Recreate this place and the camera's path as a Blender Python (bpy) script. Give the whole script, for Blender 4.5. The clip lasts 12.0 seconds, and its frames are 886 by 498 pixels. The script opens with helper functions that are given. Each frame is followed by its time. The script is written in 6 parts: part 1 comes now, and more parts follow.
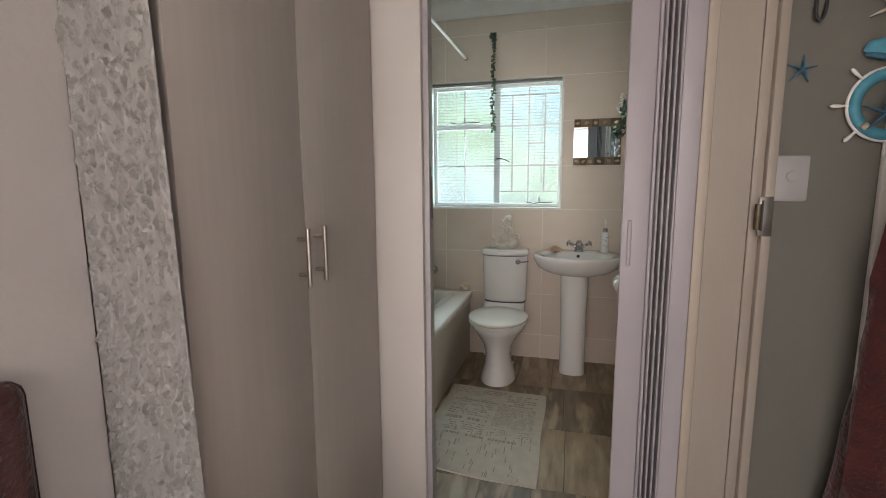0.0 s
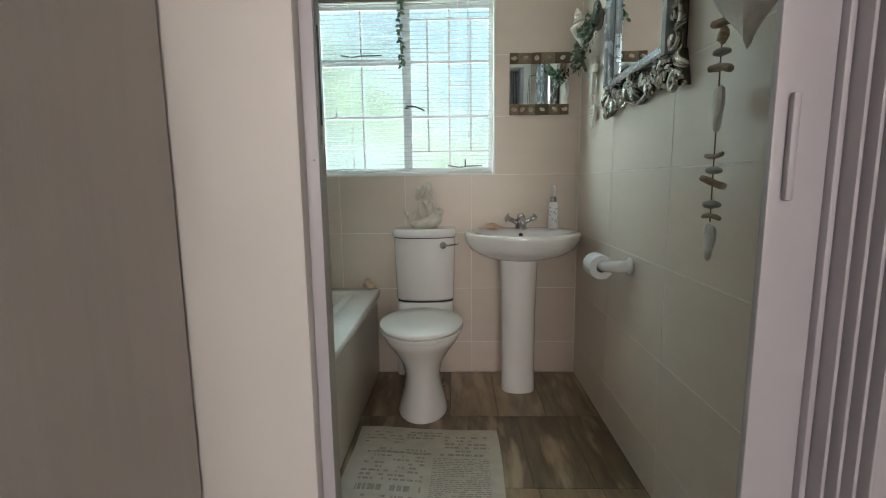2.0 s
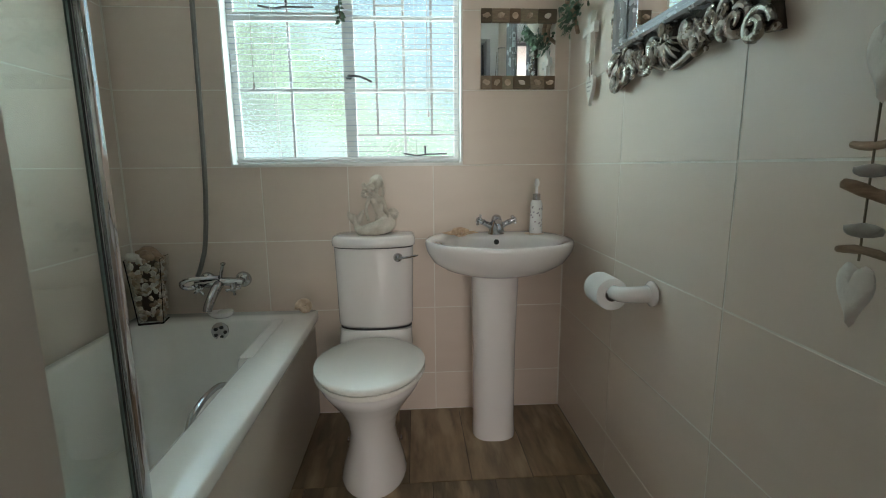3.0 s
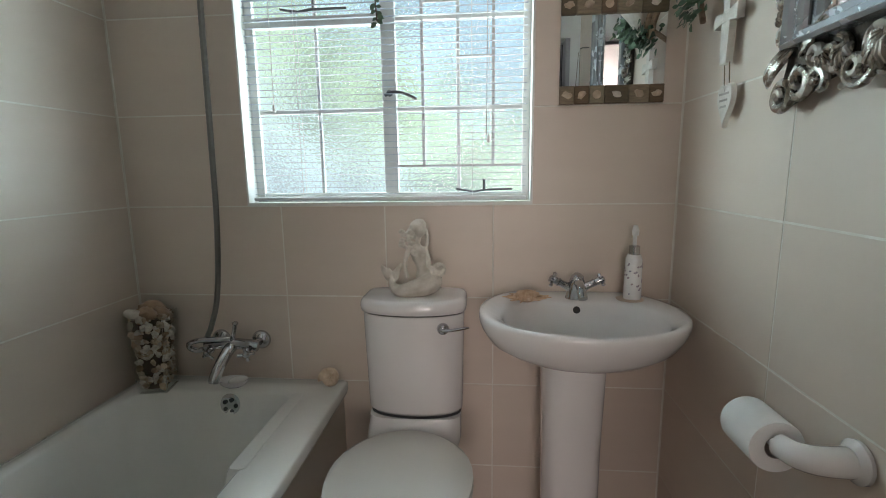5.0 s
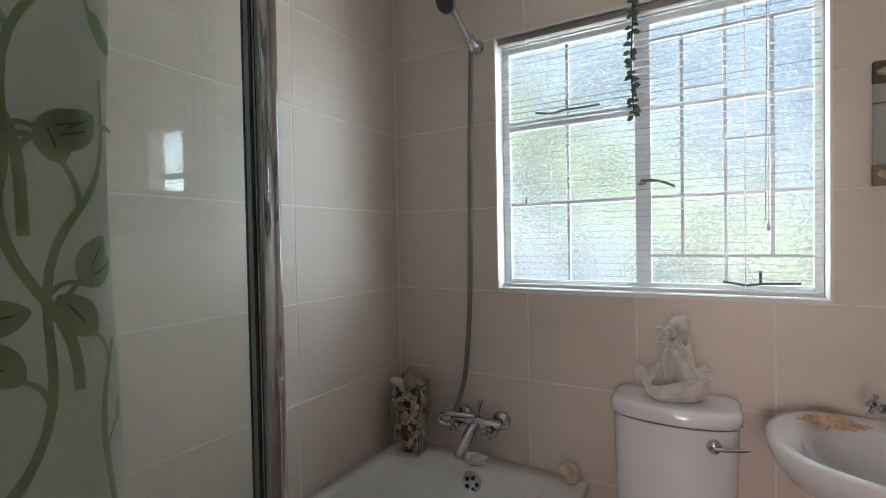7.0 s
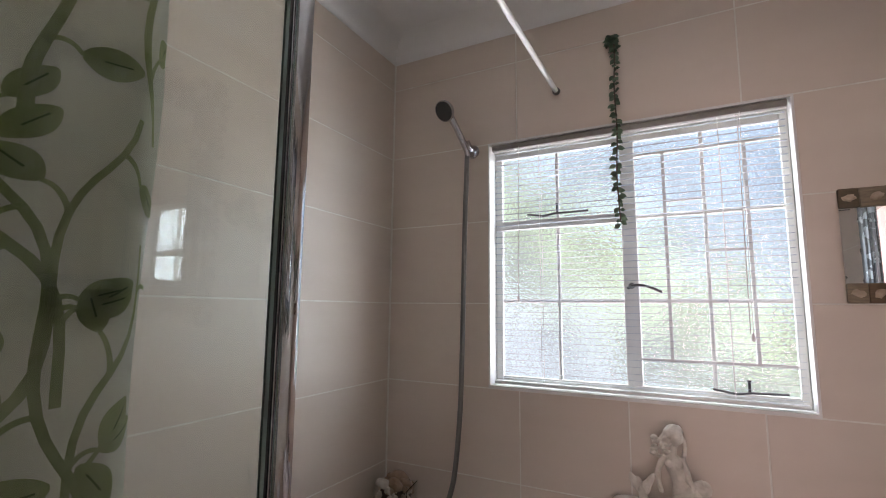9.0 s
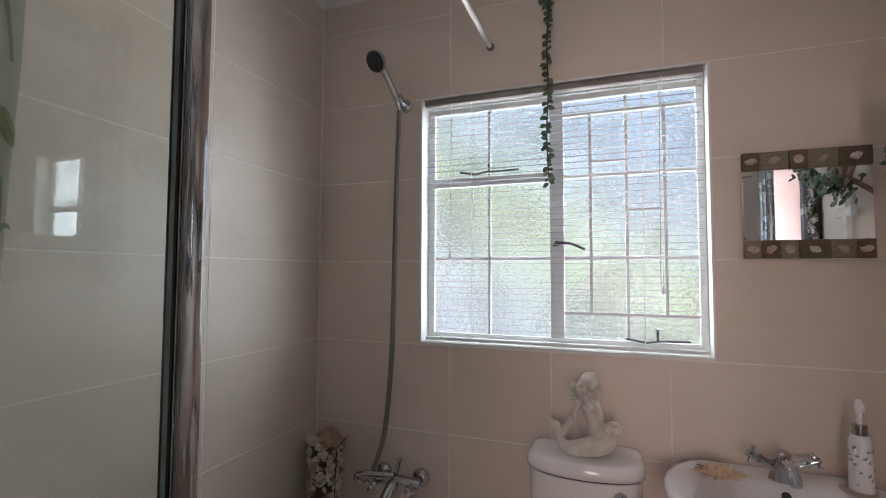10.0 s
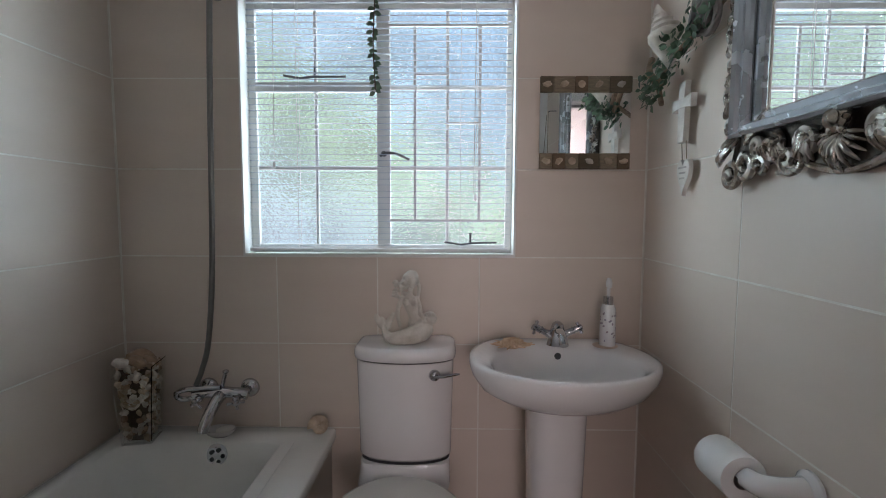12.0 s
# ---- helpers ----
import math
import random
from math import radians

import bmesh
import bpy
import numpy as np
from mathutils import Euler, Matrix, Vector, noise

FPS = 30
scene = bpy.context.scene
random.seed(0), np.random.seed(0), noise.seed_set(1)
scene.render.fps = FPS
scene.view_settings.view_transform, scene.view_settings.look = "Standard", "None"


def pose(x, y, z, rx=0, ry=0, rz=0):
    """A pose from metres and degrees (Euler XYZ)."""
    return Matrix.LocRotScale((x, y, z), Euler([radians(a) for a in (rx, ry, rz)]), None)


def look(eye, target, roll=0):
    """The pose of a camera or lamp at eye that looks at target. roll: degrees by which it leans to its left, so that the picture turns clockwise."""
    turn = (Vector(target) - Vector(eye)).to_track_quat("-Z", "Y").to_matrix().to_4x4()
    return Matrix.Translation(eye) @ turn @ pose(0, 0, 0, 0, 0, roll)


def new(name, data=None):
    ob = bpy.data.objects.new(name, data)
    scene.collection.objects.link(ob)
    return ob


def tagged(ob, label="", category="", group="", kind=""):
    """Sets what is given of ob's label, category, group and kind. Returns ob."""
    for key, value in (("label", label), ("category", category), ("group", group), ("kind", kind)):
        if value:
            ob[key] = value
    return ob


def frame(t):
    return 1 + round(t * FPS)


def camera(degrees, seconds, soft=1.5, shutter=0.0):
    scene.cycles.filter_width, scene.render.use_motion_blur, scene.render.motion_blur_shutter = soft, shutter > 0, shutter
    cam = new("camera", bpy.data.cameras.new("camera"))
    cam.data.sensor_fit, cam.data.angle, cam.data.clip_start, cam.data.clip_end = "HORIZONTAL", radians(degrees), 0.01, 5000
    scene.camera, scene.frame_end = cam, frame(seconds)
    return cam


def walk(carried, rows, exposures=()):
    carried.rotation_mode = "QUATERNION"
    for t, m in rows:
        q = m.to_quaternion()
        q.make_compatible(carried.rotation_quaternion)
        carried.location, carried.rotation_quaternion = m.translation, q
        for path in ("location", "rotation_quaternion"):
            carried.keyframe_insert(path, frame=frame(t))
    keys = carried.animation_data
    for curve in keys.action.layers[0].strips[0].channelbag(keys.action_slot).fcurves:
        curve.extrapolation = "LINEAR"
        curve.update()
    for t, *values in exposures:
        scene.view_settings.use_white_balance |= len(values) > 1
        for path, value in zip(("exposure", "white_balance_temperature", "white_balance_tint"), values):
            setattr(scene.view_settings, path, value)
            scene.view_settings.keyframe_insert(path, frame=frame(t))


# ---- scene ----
cam = camera(87.1, 12.0, soft=1.0)
ROWS = [
    (0.0, -0.385, -3.441, 1.318, 15.21, -8.17, 0.41),
    (0.5, -0.461, -3.291, 1.194, 11.74, -7.25, 0.73),
    (1.0, -0.567, -3.069, 1.123, 7.67, -6.85, 1.1),
    (1.5, -0.662, -2.841, 1.077, 3.84, -7.48, 0.89),
    (2.0, -0.662, -2.558, 1.084, 1.5, -8.24, 0.67),
    (2.5, -0.646, -2.286, 1.086, -0.92, -9.07, 0.57),
    (3.0, -0.659, -2.015, 1.113, -3.58, -10.04, 0.53),
    (3.6, -0.640, -1.76, 1.16, -4.6, -10.5, 0.45),
    (4.3, -0.605, -1.60, 1.205, -1.2, -10.2, 0.55),
    (5.0, -0.600, -1.536, 1.231, 5.16, -9.57, 0.78),
    (5.5, -0.637, -1.507, 1.236, 13.32, -9.09, 1.27),
    (6.0, -0.661, -1.516, 1.239, 21.25, -7.52, 1.48),
    (6.5, -0.693, -1.549, 1.271, 27.05, -4.7, 1.49),
    (7.0, -0.738, -1.584, 1.311, 29.61, -1.17, 1.06),
    (8.0, -0.755, -1.615, 1.372, 30.6, 5.0, 0.1),
    (9.0, -0.750, -1.626, 1.401, 27.71, 7.37, -0.55),
    (9.5, -0.763, -1.619, 1.405, 23.04, 6.01, -0.34),
    (10.0, -0.740, -1.603, 1.381, 19.94, 2.96, -0.23),
    (10.5, -0.735, -1.595, 1.343, 15.6, 0.44, -0.02),
    (11.0, -0.731, -1.592, 1.305, 10.48, -1.66, 0.0),
    (11.5, -0.703, -1.606, 1.27, 5.42, -2.8, -0.23),
    (12.0, -0.684, -1.641, 1.275, 0.72, -4.45, -0.21),
]
walk(cam, [(t, pose(x, y, z, 90 + pitch, roll, yaw)) for t, x, y, z, yaw, pitch, roll in ROWS],
     exposures=[(0.0, 0.22, 6450, 9), (2.0, 0.25, 6300, 4), (3.0, 0.2, 6300, 4), (6.0, 0.0, 6450, 18), (7.5, 0.1, 6500, 24), (9.0, 0.06, 6800, 31), (9.7, -0.08, 6750, 30), (11.0, -0.17, 6350, 23), (12.0, -0.25, 6150, 21)])

# ---- world and light ----
SUN_EL, SUN_ROT = radians(62), radians(200)
world = bpy.data.worlds.new("sky")
scene.world = world
world.use_nodes = True
wn = world.node_tree
sky = wn.nodes.new("ShaderNodeTexSky")
sky.sky_type, sky.sun_disc = "NISHITA", False
sky.sun_elevation, sky.sun_rotation = SUN_EL, SUN_ROT
wn.links.new(sky.outputs[0], wn.nodes["Background"].inputs[0])
wn.nodes["Background"].inputs[1].default_value = 0.15

sun = new("sun", bpy.data.lights.new("sun", "SUN"))
sun.data.energy, sun.data.angle, sun.data.color = 3.0, radians(0.5), (1.0, 0.95, 0.88)
sun.matrix_world = look((4, -8, 14), (0, 0, 0))


def window_lamp(name, m, sx, sy, watts, color):
    lamp = new(name, bpy.data.lights.new(name, "AREA"))
    lamp.data.shape, lamp.data.size, lamp.data.size_y = "RECTANGLE", sx, sy
    lamp.data.energy, lamp.data.color = watts, color
    lamp.matrix_world = m
    return lamp


# skylight through the bedroom windows behind the walker
window_lamp("bedroom_daylight", look((-0.55, -6.42, 1.55), (-0.55, 0.0, 1.3)), 2.6, 1.5, 92, (1.0, 0.865, 0.80))
# unseen lamps added outside: sky beside and above the bathroom window, sunlit garden ground below
window_lamp("window_skylight", look((-4.5, 1.5, 2.1), (-0.93, 0.0, 1.55)), 2.2, 1.7, 240, (0.74, 0.97, 1.0))
window_lamp("window_skylight", look((2.7, 1.5, 2.0), (-0.93, 0.0, 1.55)), 3.6, 2.6, 300, (0.76, 0.97, 1.0))
window_lamp("high_skylight", look((-0.93, 1.75, 4.15), (-0.93, 0.0, 1.6)), 3.4, 1.2, 230, (0.74, 0.95, 1.0))
window_lamp("garden_ground_light", look((-0.93, 1.55, 0.05), (-0.93, 0.0, 1.7)), 3.2, 0.7, 205, (0.86, 0.98, 0.96))


# ---- materials ----
def mat(name, color, rough=0.5, metal=0.0, dark=None, scale=6.0, fine=0.0, fine_scale=120.0, vary=0.0,
        stretch=(1, 1, 1), coat=0.0, trans=0.0, sheen=0.0, sss=0.0, rough_vary=0.08, contrast=0.5, ior=1.5):
    m = bpy.data.materials.new(name)
    m.use_nodes = True
    nt = m.node_tree
    b = nt.nodes["Principled BSDF"]
    L = nt.links.new
    b.inputs["Roughness"].default_value, b.inputs["Metallic"].default_value = rough, metal
    b.inputs["Coat Weight"].default_value, b.inputs["Transmission Weight"].default_value = coat, trans
    b.inputs["Coat Roughness"].default_value = 0.05
    b.inputs["Sheen Weight"].default_value, b.inputs["Subsurface Weight"].default_value = sheen, sss
    b.inputs["IOR"].default_value = ior
    tc = nt.nodes.new("ShaderNodeTexCoord")
    mp = nt.nodes.new("ShaderNodeMapping")
    mp.inputs["Scale"].default_value = stretch
    oi = nt.nodes.new("ShaderNodeObjectInfo")
    sh = nt.nodes.new("ShaderNodeVectorMath")
    sh.operation = "SCALE"
    sh.inputs[0].default_value = (13.0, 7.0, 5.0)
    L(oi.outputs["Random"], sh.inputs["Scale"])
    L(tc.outputs["Object"], mp.inputs["Vector"])
    L(sh.outputs[0], mp.inputs["Location"])
    n1 = nt.nodes.new("ShaderNodeTexNoise")
    n1.inputs["Scale"].default_value, n1.inputs["Detail"].default_value = scale, 5.0
    L(mp.outputs[0], n1.inputs["Vector"])
    ramp = nt.nodes.new("ShaderNodeValToRGB")
    dark = dark or tuple(c * 0.88 for c in color)
    ramp.color_ramp.elements[0].color, ramp.color_ramp.elements[1].color = (*dark, 1), (*color, 1)
    ramp.color_ramp.elements[0].position, ramp.color_ramp.elements[1].position = 0.5 - contrast / 2, 0.5 + contrast / 2
    L(n1.outputs["Fac"], ramp.inputs[0])
    out = ramp.outputs[0]
    if vary:
        hs = nt.nodes.new("ShaderNodeHueSaturation")
        mr = nt.nodes.new("ShaderNodeMapRange")
        mr.inputs["To Min"].default_value, mr.inputs["To Max"].default_value = 1 - vary, 1 + vary
        L(oi.outputs["Random"], mr.inputs["Value"])
        L(mr.outputs[0], hs.inputs["Value"])
        L(out, hs.inputs["Color"])
        out = hs.outputs[0]
    L(out, b.inputs["Base Color"])
    n2 = nt.nodes.new("ShaderNodeTexNoise")
    n2.inputs["Scale"].default_value, n2.inputs["Detail"].default_value = fine_scale, 4.0
    L(mp.outputs[0], n2.inputs["Vector"])
    if rough_vary:
        rr = nt.nodes.new("ShaderNodeMapRange")
        rr.inputs["To Min"].default_value = max(0.0, rough - rough_vary)
        rr.inputs["To Max"].default_value = min(1.0, rough + rough_vary)
        L(n1.outputs["Fac"], rr.inputs["Value"])
        L(rr.outputs[0], b.inputs["Roughness"])
    if fine:
        bp = nt.nodes.new("ShaderNodeBump")
        bp.inputs["Strength"].default_value, bp.inputs["Distance"].default_value = 1.0, fine
        L(n2.outputs["Fac"], bp.inputs["Height"])
        L(bp.outputs[0], b.inputs["Normal"])
    return m


TILE = mat("glazed_beige_tile", (0.727, 0.626, 0.539), 0.34, dark=(0.663, 0.564, 0.481), scale=2.4, fine=0.0, vary=0.022, stretch=(1, 1, 5), contrast=0.9, rough_vary=0.015)
FLOORGROUT = mat("dark_floor_grout", (0.075, 0.06, 0.048), 0.9)
GROUT = mat("cream_grout", (0.88, 0.85, 0.79), 0.85, dark=(0.74, 0.69, 0.61), scale=22, fine=0.0006, fine_scale=400)
PLASTER = mat("white_plaster", (0.86, 0.85, 0.84), 0.7, scale=2.5, fine=0.0008, fine_scale=70, dark=(0.82, 0.805, 0.79))
LILACWALL = mat("lilac_white_wall_paint", (0.84, 0.81, 0.81), 0.65, scale=2.5, fine=0.0008, fine_scale=70, dark=(0.75, 0.715, 0.715))
CREAM = mat("cream_paint", (0.63, 0.605, 0.585), 0.5, scale=2.0, fine=0.0004, fine_scale=60, dark=(0.57, 0.54, 0.515))
REVEAL = mat("beige_reveal_paint", (0.50, 0.475, 0.42), 0.5, scale=3, dark=(0.45, 0.425, 0.375))
# darker version of the cream: weaker light right of the doorway, put into colour
SHADEDCREAM = mat("shaded_cream_door_frame_paint", (0.37, 0.33, 0.285), 0.45, scale=3, stretch=(3, 3, 0.5), fine=0.0004, fine_scale=60, dark=(0.33, 0.29, 0.25))
GREYWALL = mat("grey_green_wall_paint", (0.165, 0.162, 0.140), 0.7, scale=3, fine=0.0005, fine_scale=90)
ROUGHCAST = mat("rough_grey_plaster", (0.29, 0.284, 0.276), 0.24, scale=30, dark=(0.23, 0.225, 0.218), fine=0.001, fine_scale=160)
CEIL = mat("white_ceiling_paint", (0.88, 0.87, 0.85), 0.8, scale=3, fine=0.0004, fine_scale=80)
WHITEPAINT = mat("white_gloss_paint", (0.82, 0.81, 0.79), 0.4, scale=8, fine=0.0003, fine_scale=90, dark=(0.76, 0.74, 0.70))
STEELPAINT = mat("white_painted_steel", (0.70, 0.695, 0.665), 0.45, scale=14, dark=(0.60, 0.59, 0.56), fine=0.0004, fine_scale=140)
PVC = mat("lilac_white_pvc", (0.42, 0.40, 0.43), 0.4, scale=4, dark=(0.39, 0.37, 0.40))
PVCGAP = mat("dark_pvc_hinge", (0.06, 0.055, 0.055), 0.6)
LAMINATE = mat("taupe_wood_grain_laminate", (0.47, 0.435, 0.405), 0.45, dark=(0.43, 0.397, 0.37), scale=9, stretch=(6, 6, 0.35), fine=0.0003, fine_scale=60)
CERAMIC = mat("white_sanitary_ceramic", (0.83, 0.80, 0.785), 0.09, scale=2, dark=(0.81, 0.78, 0.765), coat=0.8, rough_vary=0.02)
SEATPLASTIC = mat("white_seat_plastic", (0.84, 0.82, 0.77), 0.25, scale=2, dark=(0.82, 0.80, 0.75))
ACRYLIC = mat("white_bath_acrylic", (0.87, 0.85, 0.81), 0.18, scale=3, dark=(0.78, 0.76, 0.71), coat=0.3, rough_vary=0.04)
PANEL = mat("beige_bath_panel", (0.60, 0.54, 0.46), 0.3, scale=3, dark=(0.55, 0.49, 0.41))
CHROME = mat("chrome", (0.56, 0.56, 0.57), 0.06, 1.0, scale=30, dark=(0.46, 0.46, 0.48), rough_vary=0.05)
BRUSHED = mat("brushed_steel", (0.46, 0.42, 0.385), 0.34, 1.0, scale=60, stretch=(1, 1, 0.1), dark=(0.38, 0.35, 0.32))
HOSEM = mat("grey_metal_hose", (0.24, 0.23, 0.22), 0.35, 0.8, scale=60)
DARKMETAL = mat("dark_metal", (0.10, 0.10, 0.10), 0.4, 0.6)
# black for rubber parts, also for openings and gaps that are only dark
BLACK = mat("black_rubber_and_gap_shade", (0.03, 0.03, 0.03), 0.6)
PEWTER = mat("antique_silver_gilding", (0.60, 0.58, 0.54), 0.27, 0.9, dark=(0.20, 0.155, 0.115), scale=26, fine=0.0005, fine_scale=160, contrast=0.4, rough_vary=0.1)
# bronze recess tone, darkened further for the deep shade between the carvings
DARKPEWTER = mat("bronze_recess_with_shade", (0.10, 0.082, 0.062), 0.45, 0.6, dark=(0.045, 0.037, 0.028), scale=40, fine=0.003, fine_scale=90)
SILVERWOOD = mat("blue_grey_silver_moulding", (0.50, 0.54, 0.58), 0.26, 0.7, dark=(0.44, 0.475, 0.51), scale=18, stretch=(1, 1, 1), fine=0.0004, fine_scale=120)
MIRROR = mat("mirror_glass", (0.92, 0.93, 0.93), 0.0, 1.0, dark=(0.90, 0.91, 0.91), rough_vary=0.0)
SHELL = mat("seashell", (0.66, 0.54, 0.41), 0.5, dark=(0.38, 0.27, 0.18), scale=45, fine=0.001, fine_scale=150, vary=0.2)
PALESHELL = mat("pale_conch_shell", (0.76, 0.71, 0.63), 0.6, dark=(0.50, 0.44, 0.37), scale=35, fine=0.001, fine_scale=140)
RESIN = mat("cream_stone_resin", (0.74, 0.69, 0.61), 0.65, dark=(0.56, 0.50, 0.42), scale=40, fine=0.0012, fine_scale=180)
DRIFT = mat("driftwood", (0.46, 0.34, 0.24), 0.8, dark=(0.26, 0.17, 0.11), scale=30, stretch=(1, 1, 5), fine=0.001, fine_scale=200, vary=0.25)
PALEWOOD = mat("weathered_pale_wood", (0.78, 0.75, 0.70), 0.8, dark=(0.60, 0.55, 0.49), scale=28, fine=0.001, fine_scale=150)
PEBBLE = mat("grey_pebble", (0.44, 0.41, 0.37), 0.7, dark=(0.33, 0.30, 0.27), scale=60, vary=0.15)
STRING = mat("brown_jute_string", (0.22, 0.17, 0.12), 0.9)
LEAF = mat("artificial_green_leaf", (0.13, 0.20, 0.12), 0.55, dark=(0.07, 0.12, 0.075), scale=40, vary=0.35)
STEM = mat("brown_stem", (0.09, 0.07, 0.05), 0.8)
PAPER = mat("white_toilet_paper", (0.85, 0.84, 0.82), 0.9, fine=0.0004, fine_scale=300)
CARD = mat("grey_cardboard", (0.42, 0.38, 0.33), 0.9)
HALLTILE = mat("pale_ceramic_floor_tile", (0.50, 0.46, 0.41), 0.4, vary=0.04)
REDCLOTH = mat("maroon_fleece", (0.085, 0.016, 0.016), 0.95, dark=(0.04, 0.008, 0.008), scale=25, fine=0.006, fine_scale=90, sheen=0.4)
TEAL = mat("blue_painted_wood", (0.10, 0.36, 0.48), 0.6, dark=(0.06, 0.26, 0.36), scale=40)
STARBLUE = mat("blue_starfish", (0.06, 0.19, 0.28), 0.7, dark=(0.03, 0.10, 0.17), scale=50, fine=0.0015, fine_scale=250)
# off-white switch plastic, greyed to carry the shade it sits in
SWITCHSHADED = mat("shaded_switch_plastic", (0.38, 0.375, 0.38), 0.4)
PLASTIC = mat("white_plastic", (0.82, 0.81, 0.79), 0.35)
BLINDW = mat("white_aluminium_slat", (0.82, 0.82, 0.82), 0.4, dark=(0.78, 0.78, 0.78))


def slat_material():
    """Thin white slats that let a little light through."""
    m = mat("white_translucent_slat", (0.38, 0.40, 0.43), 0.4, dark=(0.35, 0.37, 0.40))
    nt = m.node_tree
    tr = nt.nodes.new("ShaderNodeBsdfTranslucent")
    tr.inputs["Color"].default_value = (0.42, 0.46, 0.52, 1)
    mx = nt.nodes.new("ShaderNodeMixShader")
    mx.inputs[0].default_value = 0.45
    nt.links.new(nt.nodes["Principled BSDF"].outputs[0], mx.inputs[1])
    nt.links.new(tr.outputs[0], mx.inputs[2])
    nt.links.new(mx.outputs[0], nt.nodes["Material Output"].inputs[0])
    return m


SLATM = slat_material()
GROUNDM = mat("dry_garden_soil", (0.24, 0.20, 0.14), 0.95, dark=(0.16, 0.14, 0.09), scale=2, fine=0.01, fine_scale=30)


def plank_material():
    m = mat("wood_look_plank_tile", (0.345, 0.25, 0.15), 0.36, dark=(0.105, 0.074, 0.045), scale=5, stretch=(4.5, 0.9, 1), vary=0.36, fine=0.0009, fine_scale=40, contrast=0.6, rough_vary=0.08)
    nt = m.node_tree
    b = nt.nodes["Principled BSDF"]
    src = b.inputs["Base Color"].links[0].from_socket
    w = nt.nodes.new("ShaderNodeTexNoise")
    w.inputs["Scale"].default_value, w.inputs["Detail"].default_value = 3.5, 3
    tc = [n for n in nt.nodes if n.bl_idname == "ShaderNodeMapping"][0]
    nt.links.new(tc.outputs[0], w.inputs["Vector"])
    r = nt.nodes.new("ShaderNodeValToRGB")
    r.color_ramp.elements[0].position, r.color_ramp.elements[1].position = 0.52, 0.68
    nt.links.new(w.outputs["Fac"], r.inputs[0])
    mx = nt.nodes.new("ShaderNodeMix")
    mx.data_type = "RGBA"
    nt.links.new(r.outputs[0], mx.inputs["Factor"])
    nt.links.new(src, mx.inputs[6])
    mx.inputs[7].default_value = (0.42, 0.32, 0.20, 1)
    nt.links.new(mx.outputs[2], b.inputs["Base Color"])
    return m


PLANK = plank_material()


def frosted_glass():
    m = bpy.data.materials.new("patterned_obscure_glass")
    m.use_nodes = True
    nt = m.node_tree
    b = nt.nodes["Principled BSDF"]
    b.inputs["Base Color"].default_value = (0.93, 0.98, 0.98, 1)
    b.inputs["Transmission Weight"].default_value = 1
    b.inputs["Roughness"].default_value, b.inputs["IOR"].default_value = 0.06, 1.45
    tc = nt.nodes.new("ShaderNodeTexCoord")
    mp = nt.nodes.new("ShaderNodeMapping")
    mp.inputs["Scale"].default_value = (1.0, 1.0, 1.5)
    n = nt.nodes.new("ShaderNodeTexNoise")
    n.inputs["Scale"].default_value, n.inputs["Detail"].default_value, n.inputs["Distortion"].default_value = 72, 0.0, 0.6
    bp = nt.nodes.new("ShaderNodeBump")
    bp.inputs["Strength"].default_value, bp.inputs["Distance"].default_value = 1.0, 0.0022
    nt.links.new(tc.outputs["Object"], mp.inputs[0])
    nt.links.new(mp.outputs[0], n.inputs["Vector"])
    nt.links.new(n.outputs["Fac"], bp.inputs["Height"])
    nt.links.new(bp.outputs[0], b.inputs["Normal"])
    return m


FROST = frosted_glass()
VASEGLASS = mat("thin_clear_glass", (0.97, 0.98, 0.97), 0.02, trans=1.0, dark=(0.97, 0.98, 0.97), rough_vary=0, ior=1.06)
CLEAR = mat("clear_green_tinted_glass", (0.83, 0.87, 0.82), 0.0, trans=1.0, dark=(0.83, 0.87, 0.82), rough_vary=0, ior=1.52)
GLASSEDGE = mat("green_glass_edge", (0.22, 0.30, 0.28), 0.15)


